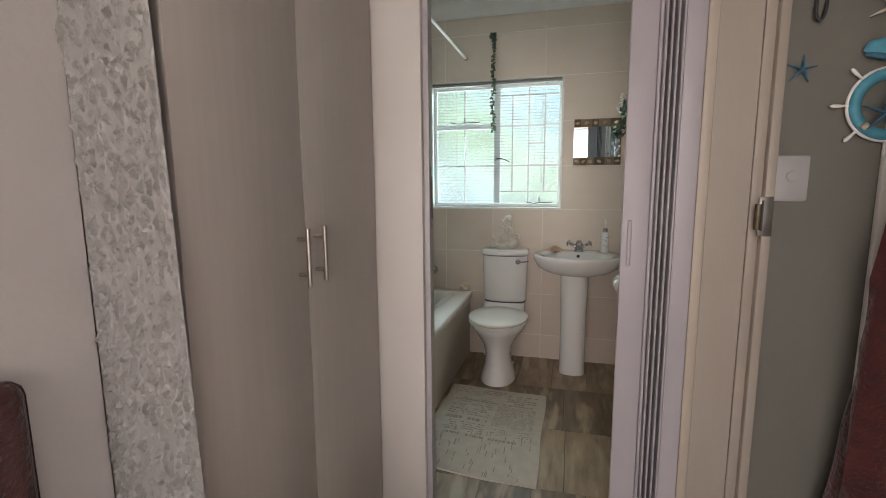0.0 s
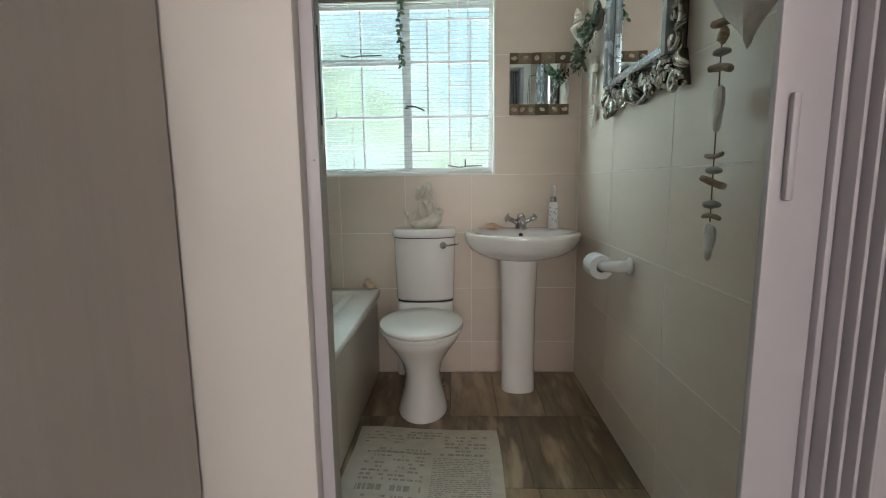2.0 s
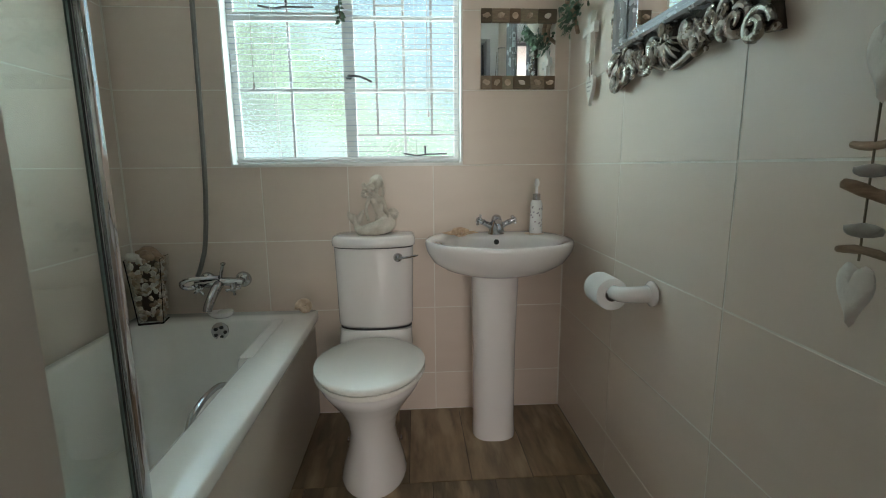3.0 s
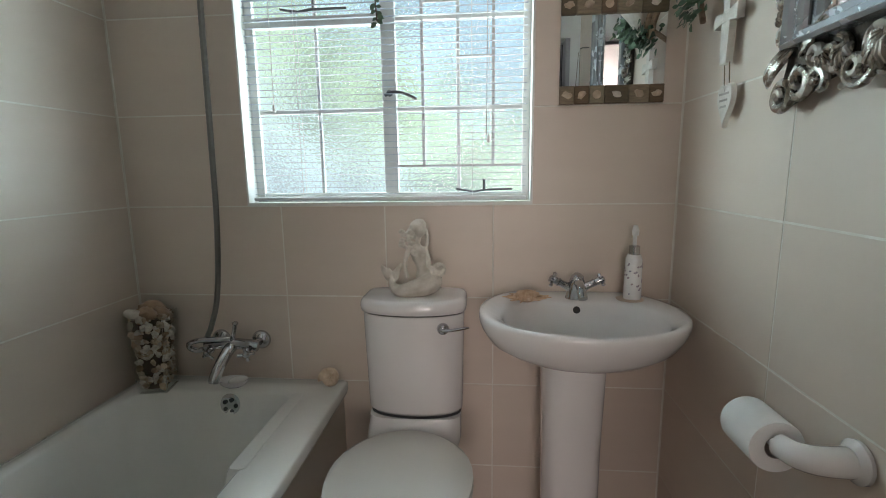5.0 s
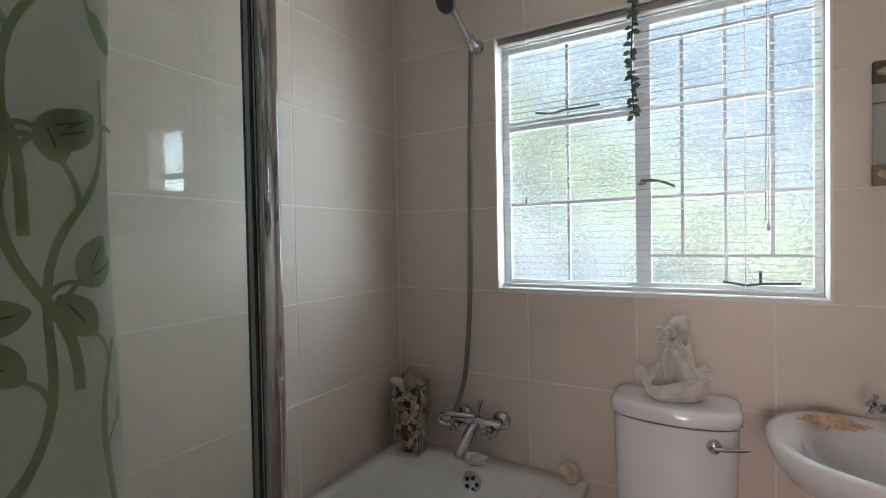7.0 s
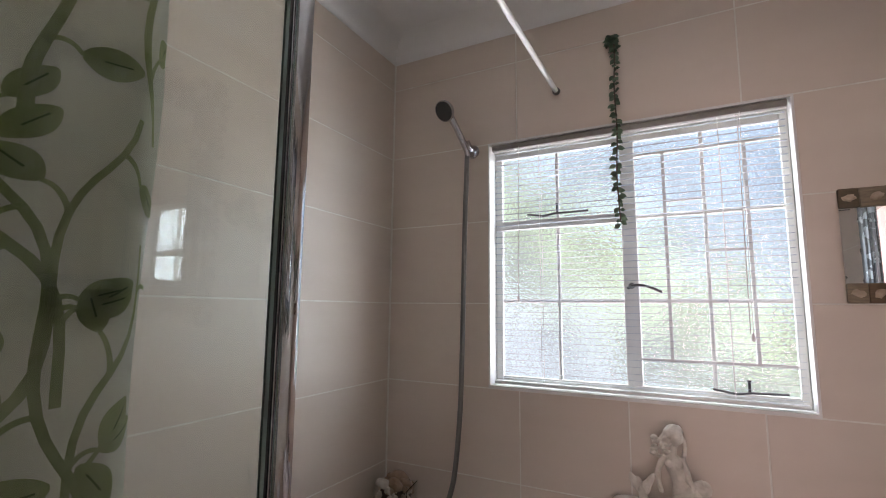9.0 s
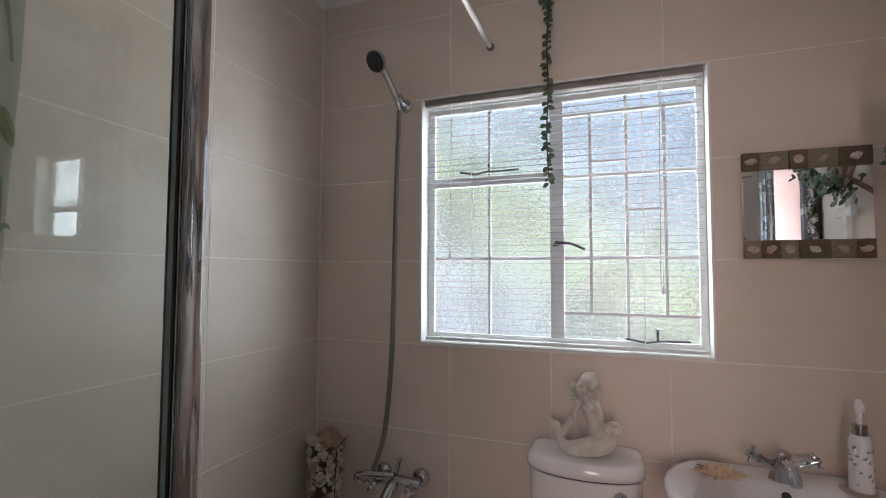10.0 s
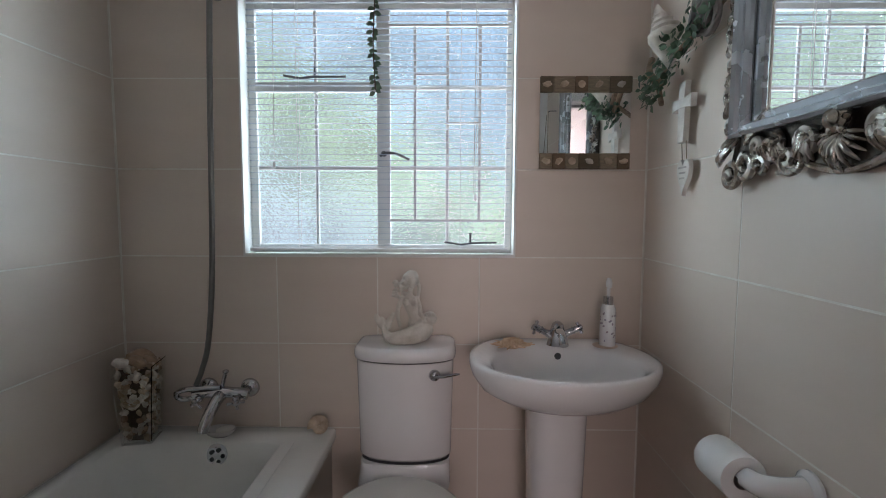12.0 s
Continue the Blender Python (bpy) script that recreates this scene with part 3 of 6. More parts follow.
for x in (-1.216, -0.644):
    for y in (0.0075, 0.0365):
        part("ladder_cord", tube([(x, y, WB + 0.012), (x, y, WT - 0.02)], 0.0009, 5), PAPER, blind)
for x, z in ((-1.29, 1.45), (-0.585, 1.34)):
    c = part("pull_cord", tube([(x, 0.002, WT - 0.02), (x - 0.006, 0.001, z)], 0.0011, 5), PAPER, blind)
    part("tassel", lathe([(0.002, 0), (0.006, 0.004), (0.005, 0.02), (0.002, 0.026)], (x - 0.006, 0.001, z - 0.024), (0, 0, 1), 8), PLASTIC, c)
part("wand", tube([(-0.592, 0.0, WT - 0.03), (-0.598, -0.004, 1.34)], 0.0016, 6), PLASTIC, blind)

# ---- bath ----
BX0, BX1, BY0, BY1, BZ = LX + 0.002, -1.09, NY + 0.003, -0.001, 0.495
bath = thing("bathtub", (-1.45, -0.85, 0), "white acrylic built-in bathtub with a beige side panel", "bathtub")


def rrect(x0, x1, y0, y1, r, z, n=6):
    out = []
    for cx, cy, a in ((x1 - r, y1 - r, 0), (x0 + r, y1 - r, 90), (x0 + r, y0 + r, 180), (x1 - r, y0 + r, 270)):
        for i in range(n + 1):
            t = radians(a + 90 * i / n)
            out.append((cx + r * math.cos(t), cy + r * math.sin(t), z))
    return out


tubm = rings([
    rrect(BX0, BX1, BY0, BY1, 0.012, BZ - 0.035),
    rrect(BX0, BX1, BY0, BY1, 0.012, BZ - 0.008),
    rrect(BX0 + 0.006, BX1 - 0.006, BY0 + 0.006, BY1 - 0.006, 0.014, BZ),
    rrect(BX0 + 0.05, BX1 - 0.125, BY0 + 0.07, BY1 - 0.105, 0.09, BZ),
    rrect(BX0 + 0.058, BX1 - 0.135, BY0 + 0.08, BY1 - 0.115, 0.09, BZ - 0.008),
    rrect(BX0 + 0.075, BX1 - 0.15, BY0 + 0.11, BY1 - 0.128, 0.10, BZ - 0.08),
    rrect(BX0 + 0.10, BX1 - 0.175, BY0 + 0.22, BY1 - 0.155, 0.11, BZ - 0.30),
    rrect(BX0 + 0.13, BX1 - 0.205, BY0 + 0.32, BY1 - 0.20, 0.11, BZ - 0.37),
    rrect(BX0 + 0.20, BX1 - 0.27, BY0 + 0.45, BY1 - 0.30, 0.08, BZ - 0.385),
], True, False)
tubm.faces.new([v for v in tubm.verts][-28:])
part("tub", tubm, ACRYLIC, bath, smooth=50)
part("arm_rest", rings([rrect(-1.262, -1.205, -0.56, -0.118, 0.015, BZ - 0.10), rrect(-1.252, -1.205, -0.53, -0.118, 0.012, BZ - 0.010), rrect(-1.246, -1.205, -0.525, -0.118, 0.012, BZ + 0.002)]), ACRYLIC, bath)
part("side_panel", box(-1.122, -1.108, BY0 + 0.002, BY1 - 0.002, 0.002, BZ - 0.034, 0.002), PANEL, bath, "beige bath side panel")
part("panel_lip", box(-1.112, -1.096, BY0 + 0.002, BY1 - 0.002, BZ - 0.052, BZ - 0.034, 0.004), ACRYLIC, bath)
ov = part("overflow", lathe([(0.041, 0), (0.041, 0.005), (0.032, 0.009), (0.012, 0.008)], (-1.470, -0.116, 0.446), (0, -1, 0.12), 24), CHROME, bath, "chrome overflow cover")
for k in range(5):
    a = 2 * math.pi * k / 5
    part("hole", lathe([(0.0075, 0), (0.0075, 0.0025)], (-1.470 + 0.021 * math.cos(a), -0.1245, 0.447 + 0.021 * math.sin(a)), (0, -1, 0.12), 10), BLACK, ov)
grab = part("grab_handle", tube(smooth_path([(-1.242, -0.86, 0.375), (-1.268, -0.845, 0.395), (-1.283, -0.80, 0.43), (-1.283, -0.72, 0.45), (-1.280, -0.62, 0.445), (-1.264, -0.575, 0.425), (-1.24, -0.56, 0.405)], 5), 0.010, 10), CHROME, bath, "chrome grab handle")
part("base", lathe([(0.022, 0), (0.022, 0.006), (0.014, 0.012)], (-1.236, -0.862, 0.372), (-1, 0, 0.2), 16), CHROME, grab)
part("rim_grip", tube(smooth_path([(-1.815, -0.98, 0.492), (-1.813, -0.965, 0.515), (-1.81, -0.92, 0.528), (-1.808, -0.81, 0.528), (-1.808, -0.765, 0.518), (-1.808, -0.75, 0.492)], 5), 0.012, 12), CHROME, bath, "chrome grip on the bath rim")
part("plug_hole", lathe([(0.034, 0), (0.034, 0.004), (0.022, 0.006)], (-1.50, -0.48, BZ - 0.385), (0, 0, 1), 20), CHROME, bath)

# bath mixer
mix = thing("bath_mixer", (-1.475, 0, 0.641), "chrome wall-mounted bath mixer with cross handles", "tap")
for x in (-1.552, -1.402):
    part("wall_flange", lathe([(0.034, 0), (0.034, 0.006), (0.028, 0.014), (0.014, 0.02), (0.013, 0.05)], (x, 0.0, 0.641), (0, -1, 0), 24), CHROME, mix)
part("body", tube(smooth_path([(-1.575, -0.06, 0.637), (-1.54, -0.062, 0.643), (-1.475, -0.066, 0.648), (-1.41, -0.062, 0.643), (-1.385, -0.06, 0.637)], 5), 0.019, 14), CHROME, mix)
part("spout", tube(smooth_path([(-1.475, -0.066, 0.64), (-1.477, -0.095, 0.632), (-1.484, -0.135, 0.60), (-1.492, -0.16, 0.565), (-1.494, -0.165, 0.548)], 5), 0.0185, 12, taper=[1.15 - 0.012 * i for i in range(21)]), CHROME, mix)
part("diverter", tube([(-1.475, -0.066, 0.655), (-1.46, -0.075, 0.70), (-1.452, -0.08, 0.722)], 0.007, 8), CHROME, mix)
part("diverter_knob", blob((-1.450, -0.082, 0.727), (0.011, 0.011, 0.007)), CHROME, mix)
for x, sx in ((-1.545, -1), (-1.418, 1)):
    h = part("handle", lathe([(0.012, 0), (0.014, 0.01), (0.009, 0.02), (0.013, 0.03), (0.007, 0.036)], (x, -0.075, 0.632), (0.25 * sx, -0.9, -0.35), 14), CHROME, mix)
    q = Vector((0, 0, 1)).rotation_difference(Vector((0.25 * sx, -0.9, -0.35)).normalized())
    c = Vector((x, -0.075, 0.632)) + q @ Vector((0, 0, 0.027))
    for k in range(4):
        d = q @ Vector((math.cos(k * math.pi / 2 + 0.4), math.sin(k * math.pi / 2 + 0.4), 0))
        part("spoke", tube([c, c + d * 0.018, c + d * 0.027, c + d * 0.030], 0.0058, 8, taper=[0.7, 0.8, 1.15, 0.6]), CHROME, h)
part("hose_elbow", tube(smooth_path([(-1.475, -0.075, 0.668), (-1.53, -0.085, 0.668), (-1.585, -0.09, 0.665), (-1.622, -0.085, 0.65), (-1.625, -0.075, 0.63), (-1.60, -0.07, 0.622), (-1.565, -0.066, 0.63)], 5), 0.009, 8), CHROME, mix)

hose = thing("shower_hose", (-1.55, -0.05, 0.66), "grey ribbed metal shower hose hanging from the bracket", "hose")
hp = smooth_path([(-1.478, -0.052, 2.00), (-1.488, -0.05, 1.7), (-1.497, -0.045, 1.35), (-1.508, -0.04, 1.05), (-1.528, -0.042, 0.82), (-1.548, -0.055, 0.72), (-1.56, -0.075, 0.672)], 40)
part("hose_tube", tube(hp, 0.0088, 8, taper=[1.0 + 0.10 * (i % 2) for i in range(len(hp))]), HOSEM, hose, smooth=20)
head = thing("hand_shower", (-1.475, 0, 2.017), "chrome hand shower with black spray face in a wall bracket", "shower head")
part("bracket", lathe([(0.026, 0), (0.026, 0.006), (0.02, 0.012), (0.016, 0.03)], (-1.475, 0, 2.017), (0, -1, 0), 20), CHROME, head)
part("holder", tube([(-1.475, -0.03, 2.017), (-1.478, -0.05, 2.02), (-1.484, -0.06, 2.04)], 0.019, 14), CHROME, head)
part("shower_handle", tube([(-1.474, -0.05, 1.985), (-1.482, -0.058, 2.02), (-1.512, -0.085, 2.10), (-1.53, -0.105, 2.145)], 0.0125, 12, taper=[0.8, 1.0, 1.0, 1.15]), CHROME, head)
sp = part("spray_head", lathe([(0.012, -0.012), (0.036, 0.0), (0.042, 0.012), (0.041, 0.02)], (-1.537, -0.112, 2.160), (-0.25, -0.75, -0.55), 24), CHROME, head)
part("spray_face", lathe([(0.038, 0.0195), (0.037, 0.0225), (0.01, 0.0225)], (-1.537, -0.112, 2.160), (-0.25, -0.75, -0.55), 24), BLACK, sp)

# soap dish shell, snail shell, vase
def dish_loop(rx, ry, z):
    return [(-1.478 + rx * math.cos(2 * math.pi * i / 28), -0.078 + ry * math.sin(2 * math.pi * i / 28) * (1 + 0.04 * math.cos(6 * math.pi * i / 28)), z) for i in range(28)]


dish = thing("soap_dish", (-1.478, -0.078, BZ), "white oval soap dish on the bath rim", "soap dish")
part("dish", rings([dish_loop(0.030, 0.020, BZ + 0.001), dish_loop(0.045, 0.029, BZ + 0.010), dish_loop(0.053, 0.036, BZ + 0.024), dish_loop(0.052, 0.035, BZ + 0.026), dish_loop(0.046, 0.030, BZ + 0.022), dish_loop(0.030, 0.018, BZ + 0.012)]), CERAMIC, dish, smooth=60)
solo("soap_bar", blob((-1.462, -0.076, BZ + 0.024), (0.034, 0.020, 0.0115), (4, -8, 10), 3, 0.08), SEATPLASTIC, "worn cream bar of soap in the dish", "soap")


def spiral_shell(name, at, size, label, axis=(0.3, -0.8, 0.5), turns=2.6, m=None):
    q = Vector((0, 0, 1)).rotation_difference(Vector(axis).normalized())
    pts, tp = [], []
    n = 56
    for i in range(n):
        f = i / (n - 1)
        a = turns * 2 * math.pi * f
        r = size * (0.10 + 0.58 * f ** 1.25)
        pts.append(Vector(at) + q @ Vector((r * math.cos(a), r * math.sin(a), size * (0.42 - 0.55 * f))))
        tp.append(0.14 + 0.86 * f ** 1.1 + 0.03 * math.sin(i * 1.9))
    return solo(name, tube(pts, size * 0.55, 12, taper=tp), m or SHELL, label, "shell", smooth=60)


spiral_shell("sea_snail_shell", (-1.135, -0.066, 0.530), 0.034, "brown and cream banded sea snail shell on the bath rim")

vase = thing("shell_vase", (-1.735, -0.105, BZ), "square flared glass vase full of small seashells", "vase")
vz0, vz1 = BZ + 0.001, 0.765


def vsq(h, z, n=4):
    return [(-1.735 + h * math.cos(radians(45 + 90 * k + 12)) * 1.414, -0.105 + h * math.sin(radians(45 + 90 * k + 12)) * 1.414, z) for k in range(n)]


gl = part("glass", rings([vsq(0.046, vz0), vsq(0.064, vz1), vsq(0.0605, vz1), vsq(0.0435, vz0 + 0.008)], True, True), VASEGLASS, vase, "clear flared glass")
gl.visible_shadow = False
random.seed(5)
for k in range(290):
    f = random.random()
    z = vz0 + 0.02 + f * (vz1 - vz0 - 0.02)
    h = (0.040 + 0.017 * f) * 0.93
    side = random.choice((0, 1, 2, 3))
    u = random.uniform(-h, h)
    c12, s12 = math.cos(radians(12)), math.sin(radians(12))
    lx, ly = ((h, u), (-h, u), (u, h), (u, -h))[side]
    s = random.uniform(0.011, 0.019)
    sh = blob((-1.735 + lx * 0.9 * c12 - ly * 0.9 * s12, -0.105 + lx * 0.9 * s12 + ly * 0.9 * c12, z), (s, s * random.uniform(0.5, 0.9), s * random.uniform(0.4, 0.8)), (random.uniform(0, 180), random.uniform(0, 180), 0), 1, 0.5, seed=k)
    part("shell", sh, random.choice((SHELL, SHELL, PALESHELL, PALESHELL, PALESHELL, DRIFT)), vase, smooth=50)
TANSHELL = mat("tan_clam_shell", (0.42, 0.29, 0.19), 0.5, dark=(0.30, 0.19, 0.12), scale=60, fine=0.001, fine_scale=150)
for dx, dy, dz, s in ((-0.032, -0.03, 0.0, 0.034), (0.02, -0.035, 0.012, 0.030), (0.0, 0.02, 0.018, 0.036), (0.035, 0.01, 0.0, 0.028), (-0.03, 0.03, 0.005, 0.03)):
    part("shell", blob((-1.735 + dx, -0.105 + dy, vz1 + dz), (s, s * 0.8, s * 0.62), (20 * dx * 30, 30, 40), 2, 0.35, seed=dx * 50), PALESHELL if dx < -0.031 else TANSHELL, vase)
# dark inner core added to show shade in the gaps between shells
part("filling", rings([vsq(0.030, vz0 + 0.01), vsq(0.044, vz1 - 0.01)]), mat("shell_gap_shade", (0.16, 0.12, 0.09), 0.8), vase)

# ---- bath screen, curtain, rod ----
GX = -1.157
screen = thing("bath_screen", (GX, -1.5, BZ), "clear glass bath screen with a chrome edge post", "bath screen")
pn = part("glass_panel", box(GX - 0.003, GX + 0.003, NY + 0.02, -1.262, BZ + 0.012, 2.06), CLEAR, screen)
pn.visible_shadow = False
part("glass_edge", box(GX - 0.0032, GX + 0.0032, -1.262, -1.2565, BZ + 0.012, 2.06), GLASSEDGE, screen, "pale green glass edge")
part("seal", box(GX - 0.004, GX + 0.004, -1.2562, -1.2536, BZ + 0.006, 2.06, 0.0008), BLACK, screen)
part("seal_lip", box(GX - 0.006, GX + 0.006, -1.2534, -1.2512, BZ + 0.006, 2.06, 0.0006), CHROME, screen)
part("edge_post", box(GX - 0.013, GX + 0.013, -1.2508, -1.225, BZ, 2.065, 0.004), CHROME, screen)
part("wall_post", box(GX - 0.011, GX + 0.011, NY + 0.002, NY + 0.03, BZ, 2.065, 0.004), CHROME, screen)
part("lower_rail", box(GX - 0.008, GX + 0.008, NY + 0.03, -1.2515, BZ, BZ + 0.012, 0.002), CHROME, screen)

rod = thing("curtain_rod", (-1.147, -0.85, 2.197), "thin white shower curtain rod below the ceiling", "curtain rod")
part("rod", tube([(-1.142, -0.008, 2.196), (-1.152, NY + 0.004, 2.198)], 0.0085, 12), WHITEPAINT, rod)
part("end_cap", lathe([(0.014, 0), (0.014, 0.008), (0.010, 0.012)], (-1.142, -0.0005, 2.196), (0, -1, 0), 14), HOSEM, rod)


def cloth_material(m, share):
    nt = m.node_tree
    tr = nt.nodes.new("ShaderNodeBsdfTranslucent")
    nt.links.new(nt.nodes["Principled BSDF"].inputs["Base Color"].links[0].from_socket, tr.inputs["Color"])
    mx = nt.nodes.new("ShaderNodeMixShader")
    mx.inputs[0].default_value = share
    nt.links.new(nt.nodes["Principled BSDF"].outputs[0], mx.inputs[1])
    nt.links.new(tr.outputs[0], mx.inputs[2])
    nt.links.new(mx.outputs[0], nt.nodes["Material Output"].inputs[0])
    return m


CURTAIN = mat("white_curtain_cloth", (0.82, 0.83, 0.74), 0.75, dark=(0.74, 0.76, 0.66), scale=4, fine=0.0003, fine_scale=400)
VINE = mat("green_vine_print", (0.50, 0.56, 0.34), 0.75, dark=(0.36, 0.44, 0.22), scale=30)
VINEDARK = mat("dark_green_vein_print", (0.17, 0.24, 0.10), 0.75)
for m_ in (CURTAIN, VINE):
    cloth_material(m_, 0.5)
cur = thing("shower_curtain", (-1.22, -1.55, 0.6), "white shower curtain printed with green leafy vines", "curtain")
CY0, CY1, CUZ0, CUZ1 = NY + 0.02, -1.350, 0.53, 2.17


def curtain_x(y, z):
    f = (y - CY0) / (CY1 - CY0)
    return -1.222 - 0.022 * math.sin(f * 13.0 + 0.4 * math.sin(z * 1.7)) - 0.006 * math.sin(f * 31 + z)


def on_curtain(y, z, d=0.0):
    return Vector((curtain_x(y, z) + d, y, z))


cb = bmesh.new()
NYC, NZC = 60, 24
grid = [[cb.verts.new(on_curtain(CY0 + (CY1 - CY0) * i / NYC + 0.006 * math.sin(j * 0.9) * (i / NYC), CUZ0 + (CUZ1 - CUZ0) * j / NZC)) for j in range(NZC + 1)] for i in range(NYC + 1)]
for i in range(NYC):
    for j in range(NZC):
        cb.faces.new((grid[i][j], grid[i + 1][j], grid[i + 1][j + 1], grid[i][j + 1]))
part("cloth", cb, CURTAIN, cur, smooth=80)


def ribbon(pts, widths, mat_, name):
    rb = bmesh.new()
    prev = None
    for i, (y, z) in enumerate(pts):
        a, b = pts[max(i - 1, 0)], pts[min(i + 1, len(pts) - 1)]
        dy, dz = b[0] - a[0], b[1] - a[1]
        ln = math.hypot(dy, dz) or 1
        ny, nz = -dz / ln * widths[i], dy / ln * widths[i]
        row = [rb.verts.new(on_curtain(max(CY0, min(CY1, y + k * ny)), z + k * nz, 0.003)) for k in (-1, 0, 1)]
        if prev:
            for q in range(2):
                rb.faces.new((prev[q], prev[q + 1], row[q + 1], row[q]))
        prev = row
    return part(name, rb, mat_, cur, smooth=80)


def vine_leaf(y, z, ang, s):
    n = 9
    dy, dz = math.cos(ang), math.sin(ang)
    pts = [(y + dy * s * k / n, z + dz * s * k / n) for k in range(n + 1)]
    w = [s * 0.33 * math.sin(math.pi * (0.04 + 0.94 * k / n)) ** 0.7 for k in range(n + 1)]
    ribbon(pts, w, VINE, "printed_leaf")
    rb = [(y + dy * s * k / n, z + dz * s * k / n) for k in range(3, 8)]
    lf = bmesh.new()
    prev = None
    for p in rb:
        row = [lf.verts.new(on_curtain(max(CY0, min(CY1, p[0] - dz * kk)), p[1] + dy * kk, 0.0045)) for kk in (-0.0008, 0.0008)]
        if prev:
            lf.faces.new((prev[0], prev[1], row[1], row[0]))
        prev = row
    part("printed_vein", lf, VINEDARK, cur)


random.seed(11)
starts = [(-1.362 - 0.034 * k, 0.56 + 0.50 * j + 0.13 * (k % 3)) for k in range(5) for j in range(3)] + [(-1.56, 0.6), (-1.62, 1.0), (-1.57, 1.4), (-1.65, 1.7)]
for y0, z0 in starts:
    y, z, a = y0, z0, math.pi / 2 + random.uniform(-0.1, 0.35)
    pts = []
    for i in range(22):
        pts.append((y, z))
        a += 0.27 * math.sin(i * 0.55 + y0 * 40) + 0.002
        y, z = y + 0.012 * math.cos(a), z + 0.022 * math.sin(a)
        if z > CUZ1 - 0.03 or y > CY1 - 0.004 or y < CY0 + 0.004:
            break
        if i % 4 == 2:
            sgn = 1 if (i // 4) % 2 else -1
            ta = a + sgn * 0.85
            tw = [(y + 0.0045 * k * math.cos(ta + 0.10 * k * sgn), z + 0.0085 * k * math.sin(ta + 0.10 * k * sgn)) for k in range(6)]
            ribbon(tw, [0.0026 - 0.00016 * k for k in range(6)], VINE, "printed_twig")
            vine_leaf(*tw[-1], ta + 0.3 * sgn, random.uniform(0.036, 0.050))
    if len(pts) > 2:
        ribbon(pts, [0.0043 - 0.00008 * i for i in range(len(pts))], VINE, "printed_vine")

# ---- toilet ----
TX = -0.826
wc = thing("toilet", (TX, -0.35, 0), "white ceramic close-coupled toilet with the lid down", "toilet")


def oval(cx, cy, rx, ry0, ry1, z, n=32, p=2.0):
    out = []
    for i in range(n):
        a = 2 * math.pi * i / n
        c, s = math.cos(a), math.sin(a)
        k = (abs(c) ** p + abs(s) ** p) ** (-1 / p)
        out.append((cx + rx * c * k, cy + (ry1 if s > 0 else ry0) * s * k, z))
    return out


part("bowl", rings([
    oval(TX, -0.42, 0.118, 0.172, 0.20, 0.0), oval(TX, -0.42, 0.120, 0.174, 0.20, 0.012), oval(TX, -0.42, 0.108, 0.162, 0.19, 0.05),
    oval(TX, -0.42, 0.088, 0.140, 0.185, 0.13), oval(TX, -0.42, 0.084, 0.135, 0.185, 0.19), oval(TX, -0.42, 0.100, 0.150, 0.20, 0.25),
    oval(TX, -0.42, 0.138, 0.190, 0.23, 0.31), oval(TX, -0.42, 0.166, 0.225, 0.25, 0.35), oval(TX, -0.42, 0.178, 0.242, 0.255, 0.372),
    oval(TX, -0.42, 0.182, 0.247, 0.26, 0.392), oval(TX, -0.42, 0.174, 0.24, 0.255, 0.402)]), CERAMIC, wc, smooth=60)
part("shelf", rings([oval(TX, -0.13, 0.12, 0.07, 0.12, 0.30, p=5), oval(TX, -0.14, 0.140, 0.10, 0.13, 0.36, p=5), oval(TX, -0.135, 0.150, 0.11, 0.13, 0.40, p=5), oval(TX, -0.11, 0.148, 0.085, 0.105, 0.444, p=5), oval(TX, -0.11, 0.148, 0.08, 0.10, 0.457, p=5)]), CERAMIC, wc, smooth=60)
part("seat", rings([oval(TX, -0.43, 0.192, 0.249, 0.205, 0.403), oval(TX, -0.43, 0.196, 0.253, 0.205, 0.411), oval(TX, -0.43, 0.193, 0.250, 0.205, 0.419)]), SEATPLASTIC, wc, smooth=60)
part("lid", rings([oval(TX, -0.43, 0.191, 0.249, 0.207, 0.421), oval(TX, -0.43, 0.196, 0.254, 0.212, 0.427), oval(TX, -0.43, 0.195, 0.253, 0.212, 0.436), oval(TX, -0.43, 0.178, 0.238, 0.202, 0.443), oval(TX, -0.43, 0.10, 0.14, 0.11, 0.446)]), SEATPLASTIC, wc, smooth=60)
CY, CW = -0.095, 0.157
def bowed(cy, rx, front, back, z, p, bow):
    """A rounded box in plan whose front swells outwards."""
    out = []
    for x, y, zz in oval(TX, cy, rx, front - bow * 0.55, back, z, 44, p):
        out.append((x, y - (bow * max(0.0, 1 - ((x - TX) / rx) ** 2) if y < cy else 0.0), zz))
    return out


part("gasket", rings([bowed(CY, 0.148, 0.078, 0.085, 0.456, 5, 0.03), bowed(CY, 0.148, 0.078, 0.085, 0.465, 5, 0.03)]), BLACK, wc)
part("cistern", rings([bowed(CY, 0.147, 0.076, 0.085, 0.4645, 5, 0.03), bowed(CY, 0.153, 0.083, 0.09, 0.478, 6, 0.032), bowed(CY, 0.155, 0.088, 0.092, 0.60, 6, 0.034), bowed(CY, 0.158, 0.093, 0.093, 0.71, 6, 0.035), bowed(CY, 0.160, 0.096, 0.093, 0.796, 6, 0.036)]), CERAMIC, wc, smooth=60)
